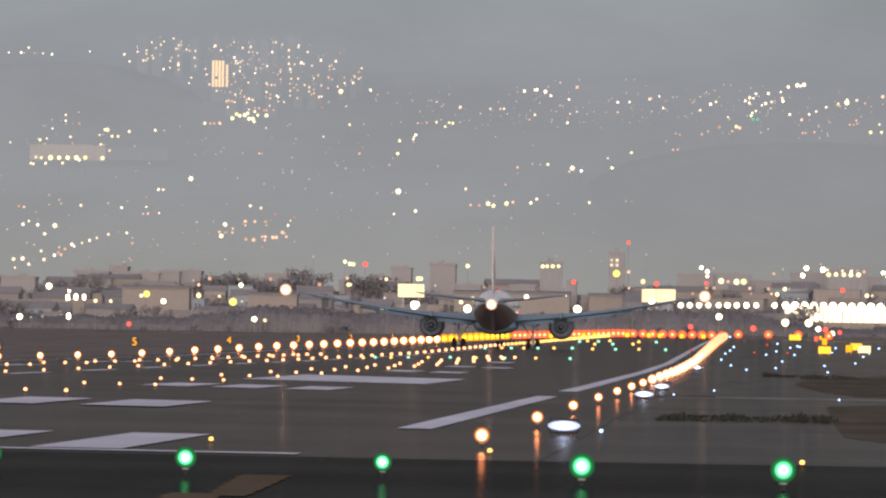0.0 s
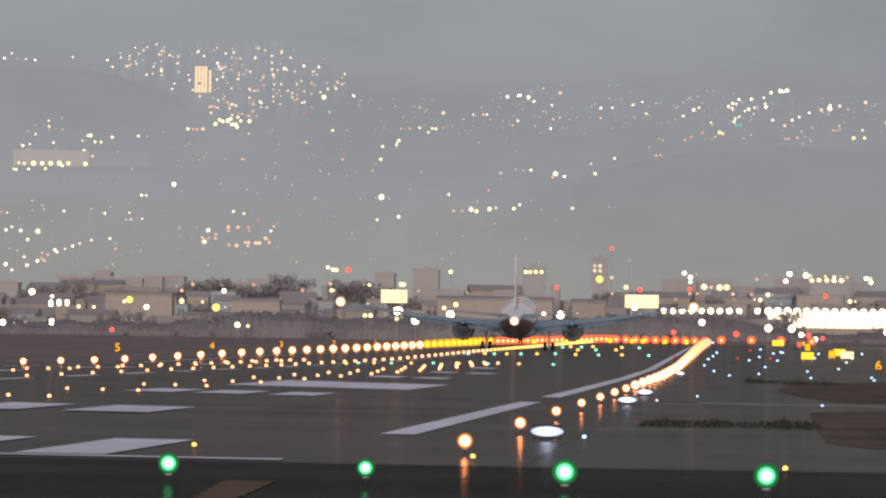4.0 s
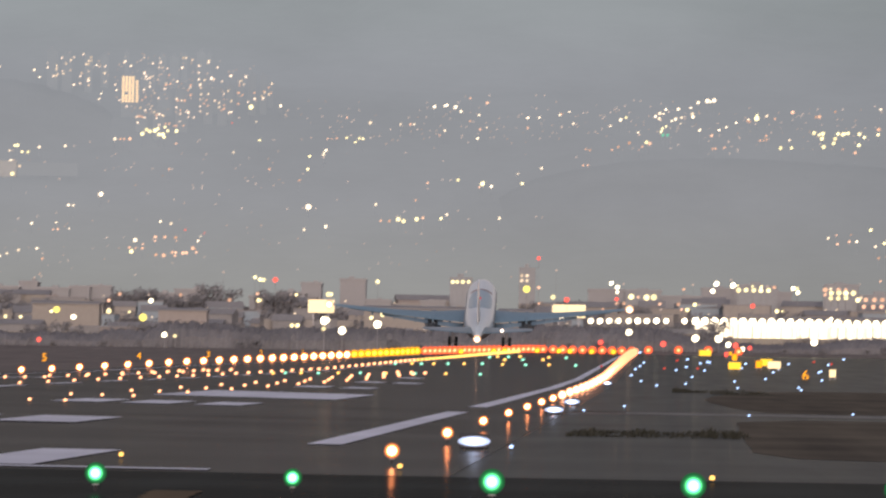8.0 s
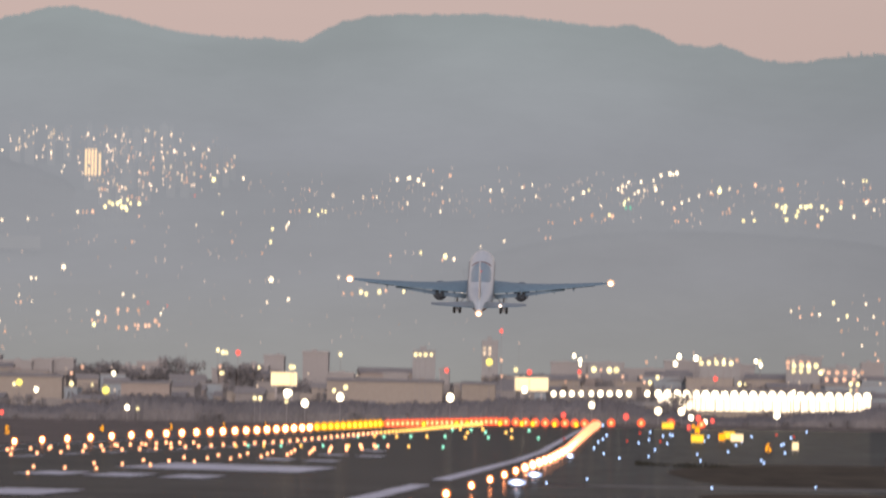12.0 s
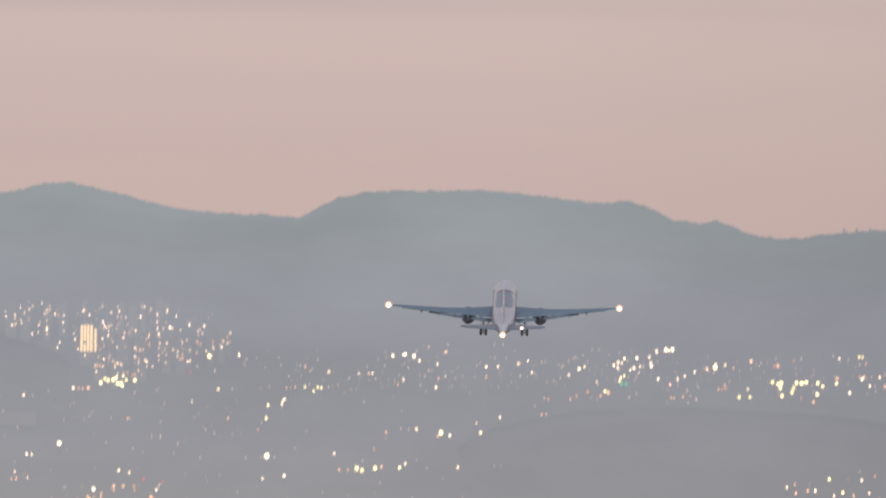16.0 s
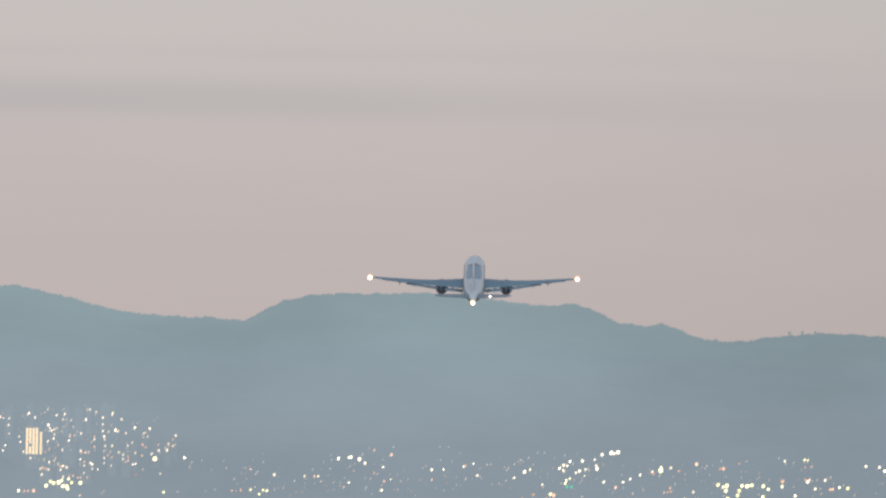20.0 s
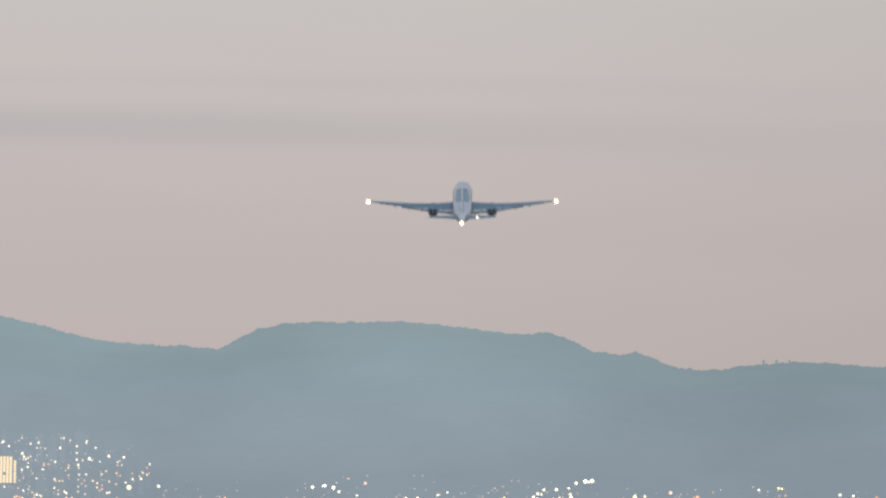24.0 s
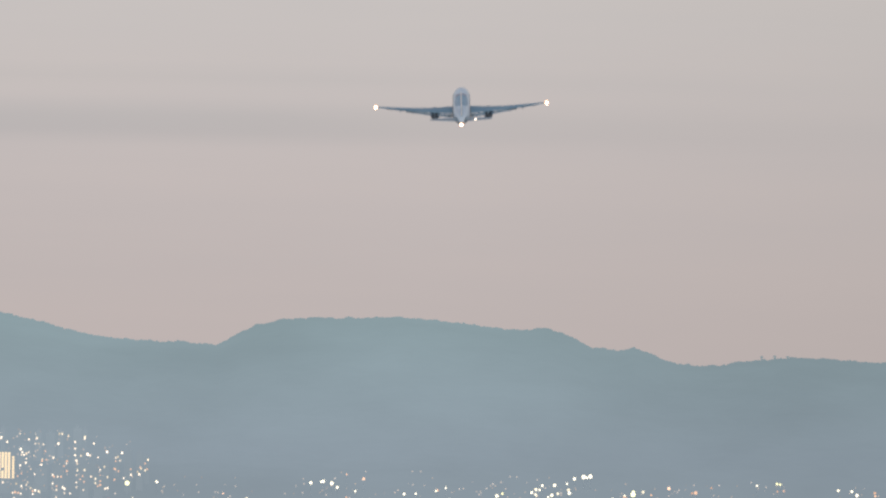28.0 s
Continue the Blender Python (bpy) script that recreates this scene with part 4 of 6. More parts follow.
FAINT += [(-25.66, 20.86, 0.55), (-24.64, 21.52, 0.55), (-23.93, 20.47, 0.55), (-23.88, 13.45, 0.55), (-23.25, 13.91, 0.55), (-22.98, 22.62, 0.55), (-22.16, 21.53, 0.55), (-21.34, 22.71, 0.55), (-21.23, 23.56, 0.55), (-21.11, 16.03, 0.55), (-20.40, 21.45, 0.55), (-20.39, 21.15, 0.55), (-19.75, 16.92, 0.55), (-19.51, 22.97, 0.55), (-19.16, 22.57, 0.55), (-19.00, 16.87, 0.55), (-18.38, 24.11, 0.55), (-18.26, 14.06, 0.55), (-17.99, 21.05, 0.55), (-17.77, 24.67, 0.55), (-17.61, 21.83, 0.55), (-17.29, 13.30, 0.55), (-16.47, 23.64, 0.55), (-15.53, 24.80, 0.55), (-14.79, 21.65, 0.55), (-11.21, 24.88, 0.55), (-11.14, 23.66, 0.55), (-11.02, 13.62, 0.55), (-10.47, 13.59, 0.55), (-10.42, 24.89, 0.55), (-9.61, 21.42, 0.55), (-9.33, 24.31, 0.55), (-8.81, 21.89, 0.55)]
FAINT += [(-8.76, 22.01, 0.55), (-6.82, 23.31, 0.55), (-6.46, 23.36, 0.55), (-5.21, 23.10, 0.55), (-4.84, 23.11, 0.55), (-4.43, 22.08, 0.55), (-4.29, 23.40, 0.55), (-3.76, 23.47, 0.55), (-3.72, 23.82, 0.55), (-3.49, 23.66, 0.55), (-2.16, 20.11, 0.55), (-2.14, 24.54, 0.55), (-1.52, 24.52, 0.55), (0.07, 21.71, 0.55), (0.38, 24.28, 0.55), (1.13, 23.53, 0.55), (1.36, 20.17, 0.55), (1.48, 24.48, 0.55), (2.00, 22.21, 0.55), (2.00, 21.95, 0.55), (2.03, 20.50, 0.55), (2.61, 23.11, 0.55), (6.70, 20.92, 0.55), (6.72, 20.80, 0.55), (6.82, 19.77, 0.55), (7.01, 20.42, 0.55), (7.52, 20.17, 0.55), (7.57, 19.99, 0.55), (9.16, 22.53, 0.55), (11.28, 23.62, 0.55), (13.52, 23.53, 0.55), (17.23, 24.02, 0.55), (19.08, 7.88, 0.55)]
FAINT += [(20.20, 24.34, 0.55), (20.86, 23.80, 0.55), (21.44, 10.41, 0.55), (21.59, 23.94, 0.55), (21.74, 12.91, 0.55), (22.80, 13.64, 0.55), (22.91, 10.56, 0.55), (23.22, 10.56, 0.55), (23.77, 22.40, 0.55), (24.08, 21.58, 0.55), (24.17, 9.15, 0.55), (30.45, 23.35, 0.55), (32.02, 23.29, 0.55)]
HILLTOP = []
HILLTOP += [(-56.58, 27.17, 0.66), (-56.55, 26.74, 0.66), (-56.10, 28.05, 0.66), (-56.03, 26.92, 0.66), (-56.01, 25.92, 0.66), (-55.61, 26.14, 0.74), (-55.23, 27.64, 0.66), (-55.19, 26.41, 0.66), (-54.92, 27.36, 0.66), (-54.91, 27.29, 0.82), (-54.45, 27.32, 0.66), (-54.44, 26.86, 0.66), (-54.44, 26.51, 0.66), (-54.11, 25.17, 0.82), (-54.11, 27.72, 0.66), (-53.53, 25.30, 0.66), (-53.50, 25.95, 0.66), (-53.39, 26.25, 0.82), (-53.24, 28.02, 0.66), (-52.77, 26.72, 0.66), (-52.77, 26.42, 0.66), (-52.77, 27.70, 0.66), (-52.75, 25.57, 0.9), (-52.72, 25.15, 0.82), (-52.01, 27.02, 0.66), (-51.73, 26.90, 0.66), (-51.21, 27.72, 0.66), (-51.21, 27.38, 0.66), (-51.20, 26.91, 0.66), (-51.17, 25.48, 0.66), (-50.24, 25.24, 0.66), (-50.12, 24.73, 0.66), (-49.82, 23.81, 0.66)]
HILLTOP += [(-49.47, 27.29, 0.66), (-49.36, 27.87, 0.66), (-49.35, 27.41, 0.9), (-49.16, 23.24, 0.82), (-48.81, 27.00, 0.82), (-48.22, 22.28, 0.82), (-48.09, 21.75, 0.82), (-47.62, 27.78, 0.66), (-47.57, 24.84, 0.82), (-47.55, 26.35, 0.98), (-47.47, 22.22, 0.66), (-47.47, 25.81, 0.66), (-47.42, 22.92, 0.66), (-47.40, 26.05, 0.66), (-47.24, 25.82, 0.66), (-47.04, 25.10, 0.82), (-47.01, 25.94, 0.98), (-47.00, 25.47, 0.66), (-46.96, 23.04, 0.66), (-46.84, 23.28, 0.66), (-46.80, 27.26, 0.82), (-46.78, 26.06, 0.66), (-46.59, 24.51, 0.66), (-46.36, 22.19, 0.66), (-46.31, 25.76, 0.66), (-46.21, 26.88, 0.66), (-46.21, 24.05, 0.66), (-46.16, 27.76, 0.82), (-46.14, 22.55, 0.82), (-46.12, 21.55, 0.66), (-46.06, 27.34, 0.66), (-45.88, 27.69, 0.66), (-45.87, 26.88, 0.66)]
HILLTOP += [(-45.86, 22.48, 0.66), (-45.62, 24.87, 0.98), (-45.54, 25.45, 0.66), (-45.45, 26.82, 0.66), (-45.07, 27.78, 0.66), (-44.54, 24.01, 0.82), (-44.53, 23.20, 0.66), (-44.50, 25.61, 0.82), (-44.23, 23.25, 0.82), (-44.20, 21.93, 0.66), (-44.17, 22.62, 0.82), (-44.07, 23.85, 0.82), (-44.06, 26.91, 0.9), (-43.91, 24.95, 0.66), (-43.86, 24.71, 0.66), (-43.59, 22.87, 0.66), (-43.43, 22.75, 0.82), (-43.42, 22.34, 0.66), (-43.28, 25.07, 0.66), (-43.14, 27.62, 0.9), (-42.89, 22.30, 0.66), (-42.53, 28.17, 0.82), (-42.52, 27.79, 0.9), (-42.52, 27.52, 0.66), (-42.51, 27.10, 0.9), (-42.50, 26.47, 0.82), (-42.49, 25.85, 0.82), (-42.36, 25.36, 0.98), (-42.34, 24.00, 0.66), (-42.33, 23.35, 0.66), (-42.32, 22.89, 0.66), (-42.29, 25.09, 0.82), (-42.23, 28.17, 0.66)]
HILLTOP += [(-42.08, 26.13, 0.82), (-42.06, 27.87, 0.66), (-42.02, 25.90, 0.66), (-41.67, 22.66, 0.66), (-41.64, 27.88, 0.9), (-41.63, 27.41, 0.82), (-41.60, 24.40, 0.98), (-41.47, 24.41, 0.66), (-41.33, 25.96, 1.1), (-41.10, 25.85, 0.82), (-40.99, 23.90, 0.82), (-40.77, 26.97, 0.82), (-40.35, 25.70, 0.66), (-40.15, 24.54, 0.66), (-39.65, 22.81, 0.82), (-39.53, 26.22, 0.98), (-39.42, 22.86, 0.66), (-38.79, 26.19, 0.66), (-38.71, 25.68, 0.66), (-38.31, 25.43, 0.66), (-38.14, 26.15, 0.9), (-37.93, 23.81, 0.66), (-37.61, 25.46, 0.98), (-37.61, 25.16, 0.66), (-37.29, 24.13, 0.82), (-37.28, 26.21, 0.66), (-37.27, 25.93, 0.66), (-37.26, 25.17, 0.66), (-36.54, 26.22, 0.66), (-36.53, 25.64, 0.66), (-36.50, 24.18, 0.9), (-36.45, 25.30, 0.82)]
HILLTOP_ORANGE = []
HILLTOP_ORANGE += [(-47.99, 22.33, 0.9), (-47.78, 23.84, 0.66), (-47.71, 22.29, 0.82), (-47.44, 24.08, 0.66), (-47.31, 23.34, 0.66), (-46.37, 22.47, 0.82), (-45.54, 21.68, 0.66), (-45.54, 25.27, 0.82), (-45.27, 26.20, 0.66), (-45.19, 21.68, 0.82), (-45.14, 25.39, 0.66), (-44.73, 21.50, 0.66), (-44.50, 21.51, 0.82), (-44.42, 23.85, 0.82), (-44.17, 22.97, 0.66), (-43.85, 21.54, 0.66), (-43.77, 23.86, 0.82), (-43.62, 24.37, 0.66), (-43.51, 24.84, 0.66), (-43.24, 25.30, 0.82), (-43.23, 24.38, 0.82), (-41.98, 23.63, 0.66), (-41.76, 23.94, 0.66), (-41.63, 23.41, 0.66), (-41.42, 24.59, 0.82), (-40.35, 23.03, 0.66), (-40.14, 23.96, 0.82), (-40.13, 23.50, 0.66), (-40.12, 23.15, 0.9), (-38.83, 24.68, 0.66), (-38.81, 23.64, 0.82), (-38.76, 24.63, 0.82), (-38.70, 25.38, 0.66)]
HILLTOP_ORANGE += [(-38.45, 24.45, 0.66), (-37.32, 24.66, 0.66), (-36.44, 24.83, 0.66), (-35.99, 25.19, 0.66), (-35.79, 24.68, 0.66)]


def lit_windows(name, material, label, places, w, h, back):
    """Small lit windows on far houses, too many to count."""
    bm = bmesh.new()
    for b, e, k in places:
        p = sight(b, e, slope_d(e) - back)
        box_into(bm, p.x - w * k, p.x + w * k, p.y, p.y + 0.3, p.z - h * k, p.z + h * k)
    return tagged(part(name, bm, material), label, "lights", kind="stuff")


lit_windows("faint_windows", "hill_faint", "faint lit windows scattered over the hillside houses", FAINT, 0.42, 0.48, 14)
lit_windows("terrace_windows", "window_hill", "countless small warm lit windows of hilltop flats", HILLTOP, 0.36, 0.48, 36)
lit_windows("terrace_windows", "hill_orange", "small orange lit windows of hilltop flats", HILLTOP_ORANGE, 0.38, 0.46, 36)

# faint house lights, too many to count
bm = bmesh.new()
for _ in range(420):
    band = rng.random()
    if band < 0.62:
        b, e = rng.uniform(-33, 32), min(24.0, rng.gauss(22.0, 1.1))
    elif band < 0.8:
        b, e = rng.uniform(-75, -28), rng.gauss(17.5, 1.6)
    else:
        b, e = rng.uniform(-75, -12), rng.gauss(10.5, 2.0)
    bmesh.ops.create_icosphere(bm, subdivisions=1, radius=rng.uniform(0.13, 0.32), matrix=Matrix.Translation(sight(b, e, slope_d(e) - 10)) @ Matrix.Diagonal((1, 1, 1.3, 1)))
for _ in range(150):
    b, e = rng.gauss(-45.5, 5.5), rng.uniform(22.2, 28.2)
    if -56.5 < b < -36.5 and not (e < 26.0 and b < -50.5) and not (e < 23.8 and b > -43.0):
        bmesh.ops.create_icosphere(bm, subdivisions=1, radius=rng.uniform(0.15, 0.3), matrix=Matrix.Translation(sight(b, e, slope_d(e) - 30)) @ Matrix.Diagonal((1, 1, 1.4, 1)))
tagged(part("house_lights", bm, "hill_dim"), "faint scattered house lights over the hillside", "lights", kind="stuff")

# ---------------------------------------------------------------- blocks of flats on the hill
PANE = mesh_of(box(-0.5, 0.5, -0.15, 0.1, -0.5, 0.5), "pane", "window_warm")
PANE_BRIGHT = mesh_of(box(-0.5, 0.5, -0.15, 0.1, -0.5, 0.5), "pane", "window_bright")
PANE_DARK = mesh_of(box(-0.5, 0.5, -0.1, 0.1, -0.5, 0.5), "pane", "dark_glass")


def flats(b0, b1, e0, e1, d, wall, lit, pane, step_x, step_z, label, depth=3.0, dark=False, foot=-6.0, head=True, fill=(0.62, 0.62)):
    x0, x1 = b0 * d / 1000, b1 * d / 1000
    z0, z1 = EYE[2] + e0 * d / 1000, EYE[2] + e1 * d / 1000
    ob = empty("apartment_building", pose((x0 + x1) / 2, d, z0), label, "building", "apartment buildings")
    w, h = (x1 - x0) / 2, z1 - z0
    part("wall", box(-w, w, 0, depth, foot, h), wall, ob)
    part("roof", box(-w - 0.1, w + 0.1, -0.1, depth + 0.1, h, h + 0.4), wall, ob)
    if head:
        part("stair_head", box(-w * 0.35, w * 0.2, 0.5, depth - 0.3, h + 0.41, h + 1.6), wall, ob)
    nx, nz = max(1, int(2 * w / step_x)), max(1, int(h / step_z))
    for i in range(nx):
        for k in range(nz):
            on = rng.random() < lit
            if not on and not dark:
                continue
            o = part("window", pane if on else PANE_DARK, None, ob)
            o.matrix_basis = Matrix.Translation((-w + (i + 0.5) * 2 * w / nx, -0.05, (k + 0.5) * h / nz)) @ Matrix.Diagonal((step_x * fill[0], 1, step_z * fill[1], 1))
    return ob


UPPER_FLATS = [(-56.6, -55.6, 25.8, 28.3),
          (-55.2, -54.3, 25.7, 27.9),
          (-53.1, -52.4, 25.6, 27.9),
          (-51.6, -50.9, 26.1, 27.8),
          (-49.4, -49.0, 26.7, 28.2),
          (-47.8, -46.6, 25.7, 26.5),
          (-46.2, -45.6, 26.6, 27.9),
          (-45.2, -44.4, 26.4, 27.8),
          (-44.1, -43.6, 26.9, 28.0),
          (-42.7, -41.9, 26.4, 28.3),
          (-41.8, -41.4, 26.7, 28.1),
          (-42.4, -41.8, 24.3, 26.3),
          (-41.2, -40.5, 23.8, 25.1)]
LOWER_FLATS = [(-39.9, -39.3, 23.4, 25.3),
          (-38.9, -38.4, 24.9, 26.3),
          (-37.9, -37.2, 23.5, 26.3),
          (-36.8, -36.2, 23.9, 26.2),
          (-36.1, -35.6, 24.4, 25.7),
          (-44.6, -43.6, 23.1, 24.9),
          (-46.2, -45.0, 23.7, 24.5),
          (-48.3, -47.2, 21.9, 23.3),
          (-46.7, -45.6, 21.6, 22.9),
          (-44.6, -43.5, 22.2, 23.3),
          (-42.0, -41.2, 23.0, 25.0),
          (-40.7, -39.9, 22.7, 23.9)]
# walls wear the hillside's glowing haze, so they fade into the slope
for q in UPPER_FLATS + LOWER_FLATS:
    b0, b1, e0, e1 = q
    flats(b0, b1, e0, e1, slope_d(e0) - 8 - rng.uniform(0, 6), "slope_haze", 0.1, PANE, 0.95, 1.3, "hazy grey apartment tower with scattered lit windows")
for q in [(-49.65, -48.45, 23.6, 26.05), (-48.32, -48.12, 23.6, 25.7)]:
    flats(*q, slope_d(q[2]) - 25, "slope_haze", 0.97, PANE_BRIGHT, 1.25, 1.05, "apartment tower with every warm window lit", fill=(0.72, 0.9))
# the eastern wing again takes the glowing hillside haze
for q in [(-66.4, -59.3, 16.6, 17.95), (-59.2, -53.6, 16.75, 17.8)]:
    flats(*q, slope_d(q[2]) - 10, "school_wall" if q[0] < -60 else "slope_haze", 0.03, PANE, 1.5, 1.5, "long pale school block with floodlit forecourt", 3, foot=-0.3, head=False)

# ---------------------------------------------------------------- buildings beyond the runway's end
WALLS = ("concrete", "concrete_pink", "concrete_cream", "plaster_white")


def stand(b, e):
    """The distance at which the rising ground of the town lies e thousandths above the eye's level."""
    for d in range(3350, 3850, 10):
        if (ground_z(b * d / 1000, d) - EYE[2]) * 1000 / d >= e:
            return d
    return 3850


def town_block(b0, b1, e0, e1, d, tone):
    x0, x1 = b0 * d / 1000, b1 * d / 1000
    zb = ground_z(x0, d)
    z1 = EYE[2] + e1 * d / 1000
    names = ("grey concrete block of the town", "pinkish plastered block of the town", "cream rendered airport building", "pale long airport hall with a flat roof")
    ob = empty("town_building", pose((x0 + x1) / 2, d, zb), names[tone], "building", "town buildings")
    w, h = (x1 - x0) / 2, z1 - zb
    # taller, farther blocks get haze-toned wall and roof colour
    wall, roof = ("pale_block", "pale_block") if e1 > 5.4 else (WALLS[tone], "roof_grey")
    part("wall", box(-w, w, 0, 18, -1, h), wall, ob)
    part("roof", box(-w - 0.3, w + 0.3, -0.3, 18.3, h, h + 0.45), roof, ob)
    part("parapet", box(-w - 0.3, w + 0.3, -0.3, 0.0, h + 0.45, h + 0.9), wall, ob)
    c = rng.uniform(-0.6, 0.4) * w
    part("roof_plant", box(c, c + min(3, w * 0.4), 4, 8, h + 0.46, h + rng.uniform(1.1, 1.8)), wall, ob)
    nz = max(1, int(h / 4.2)) if d < 3600 else 0
    nx = max(2, min(9, int(2 * w / 3.2)))
    for i in range(nx):
        for k in range(nz):
            lit = rng.random() < (0.1, 0.12, 0.28, 0.35)[tone]
            o = part("window", PANE if lit else PANE_DARK, None, ob)
            o.matrix_basis = Matrix.Translation((-w + (i + 0.5) * 2 * w / nx, -0.03, (k + 0.55) * h / nz)) @ Matrix.Diagonal((0.9, 1, 0.8, 1))
    return ob


# bearings and heights of the larger blocks, west and east of the runway's line, and their tone
HALLS = [(-57.6, -51.4, 4.8, "plaster_bright"), (-45.9, -41.4, 4.35, "hall_pink"), (-26.8, -16.1, 4.85, "plaster_bright"), (-14.3, -11.2, 4.75, "concrete_cream")]
TOWN_WEST = [(-62.1, -54.2, 5.0, 6.7, 0),
             (-54.2, -50.3, 5.1, 6.4, 1),
             (-68.9, -65.7, 2.8, 5.6, 0),
             (-65.6, -56.7, 3.4, 4.8, 0),
             (-56.3, -55.2, 4.1, 5.4, 2),
             (-54.9, -51.0, 3.6, 4.9, 2),
             (-50.3, -48.1, 4.2, 5.5, 1),
             (-46.9, -41.6, 4.9, 6.2, 0),
             (-42.8, -40.2, 3.5, 4.7, 1),
             (-40.6, -38.1, 3.0, 4.4, 3),
             (-37.5, -32.3, 4.9, 6.1, 0),
             (-32.7, -30.8, 6.0, 7.0, 0)]
TOWN_EAST = [(-29.1, -26.7, 5.8, 7.4, 2),
             (-26.7, -24.3, 3.5, 5.5, 2),
             (-24.3, -16.5, 3.8, 5.5, 3),
             (-16.4, -15.5, 3.5, 6.0, 2),
             (-15.0, -13.3, 3.5, 4.6, 0),
             (-12.5, -9.6, 3.7, 5.3, 2),
             (-6.1, -2.8, 5.6, 6.8, 0),
             (-2.8, 0.7, 5.6, 6.8, 0),
             (4.4, 12.8, 6.2, 7.4, 0),
             (15.9, 19.0, 6.3, 7.6, 0),
             (19.6, 24.8, 5.6, 7.2, 1),
             (0.7, 4.4, 4.7, 6.3, 0)]
for b0, b1, e0, e1, tone in TOWN_WEST + TOWN_EAST:
    d = stand((b0 + b1) / 2, max(e0, e1 - 2.6) + 0.2)
    n = max(1, round((b1 - b0) / 2.6))
    cuts = [b0 + (b1 - b0) * (k + (rng.uniform(-0.25, 0.25) if 0 < k < n else 0)) / n for k in range(n + 1)]
    for k in range(n):
        top = e1 if k == n // 2 else e1 - rng.uniform(0.05, 0.5) * min(1.6, e1 - e0)
        town_block(cuts[k] + 0.02, cuts[k + 1] - 0.02, e0, top, d + rng.uniform(-15, 15), tone if rng.random() < 0.6 else rng.randint(0, 2))

# floodlit pale halls along the far side of the field
for b0, b1, e1, wall in HALLS:
    d = 3440.0
    x0, x1 = b0 * d / 1000, b1 * d / 1000
    zb = ground_z((x0 + x1) / 2, d)
    ob = empty("airport_hall", pose((x0 + x1) / 2, d, zb), "long pale floodlit airport hall with a low roof", "building", "airport halls")
    w, h = (x1 - x0) / 2, EYE[2] + e1 * d / 1000 - zb
    part("wall", box(-w, w, 0, 16, -1, h), wall, ob)
    part("roof", loft([[Vector((q, -0.6, h)), Vector((q, 16.6, h)), Vector((q, 16.6, h + 0.5)), Vector((q, 8, h + 1.1)), Vector((q, -0.6, h + 0.4))] for q in (-w - 0.4, w + 0.4)]), "roof_grey", ob)
    for k in range(max(2, int(w / 2.2))):
        c = -w + (k + 0.5) * 2 * w / max(2, int(w / 2.2))
        part("door", box(c - 1.3, c + 1.3, -0.08, 0.0, 0, min(4.5, h * 0.6)), "dark_glass" if k % 3 else "plaster_bright", ob)

HOUSE_WALLS = ("concrete", "concrete_pink", "concrete_cream", "plaster_white", "concrete", "flat_wall")


def house(x, y, w, h, gable, wall):
    z = ground_z(x, y)
    ob = empty("house", pose(x, y, z, 0, 0, rng.uniform(-12, 12)), ("small pale house with a pitched grey roof" if gable else "small pale flat-roofed house") + " in the town", "house", "town houses")
    dp = w * rng.uniform(0.6, 0.9)
    part("wall", box(-w / 2, w / 2, 0, dp, -1, h), wall, ob)
    if gable:
        r = h + rng.uniform(1.4, 2.4)
        e = 0.5
        part("roof", loft([[Vector((q, -e, h)), Vector((q, dp + e, h)), Vector((q, dp / 2, r))] for q in (-w / 2 - e, w / 2 + e)]), "roof_grey", ob)
    else:
        part("roof", box(-w / 2 - 0.15, w / 2 + 0.15, -0.15, dp + 0.15, h, h + 0.35), "roof_grey", ob)
    n = max(2, int(w / 3))
    for i in range(n):
        for k in range(max(1, int(h / 3))):
            if rng.random() < 0.35:
                o = part("window", PANE if rng.random() < 0.22 else PANE_DARK, None, ob)
                o.matrix_basis = Matrix.Translation((-w / 2 + (i + 0.5) * w / n, -0.03, 1.6 + 3.0 * k)) @ Matrix.Diagonal((0.9, 1, 0.8, 1))


for k in range(190):
    y = rng.uniform(3350, 3850)
    b = rng.uniform(-76, 44)
    if y < 3420 and 4 < b < 30:
        continue
    house(b * y / 1000, y, rng.uniform(7, 18), rng.uniform(3.2, 6.0), rng.random() < 0.5, HOUSE_WALLS[k % 6])

# floodlit hangar with its row of lamps
b0, b1, e0, e1 = (3.8, 23.6, 2.5, 4.25)
d = 3400.0
x0, x1 = b0 * d / 1000, b1 * d / 1000
zb = EYE[2] + e0 * d / 1000
hangar = empty("cargo_hangar", pose((x0 + x1) / 2, d, zb), "long floodlit cream cargo hangar, brightly lit inside", "building")
w, h = (x1 - x0) / 2, (e1 - e0) * d / 1000
part("wall", box(-w, w, 1.0, 30, -3, h), "concrete_cream", hangar)
part("roof", box(-w - 0.5, w + 0.5, -1.5, 30.5, h, h + 0.5), "roof_grey", hangar)
for k in range(24):
    c = -w + (k + 0.5) * 2 * w / 24
    part("door", box(c - w / 24 + 0.06, c + w / 24 - 0.06, 0.8, 1.0, 0.7, h - 0.3), "hangar_lit", hangar)
    part("column", box(c - w / 24 - 0.06, c - w / 24 + 0.06, 0.5, 1.0, -2, h), "plaster_white", hangar)


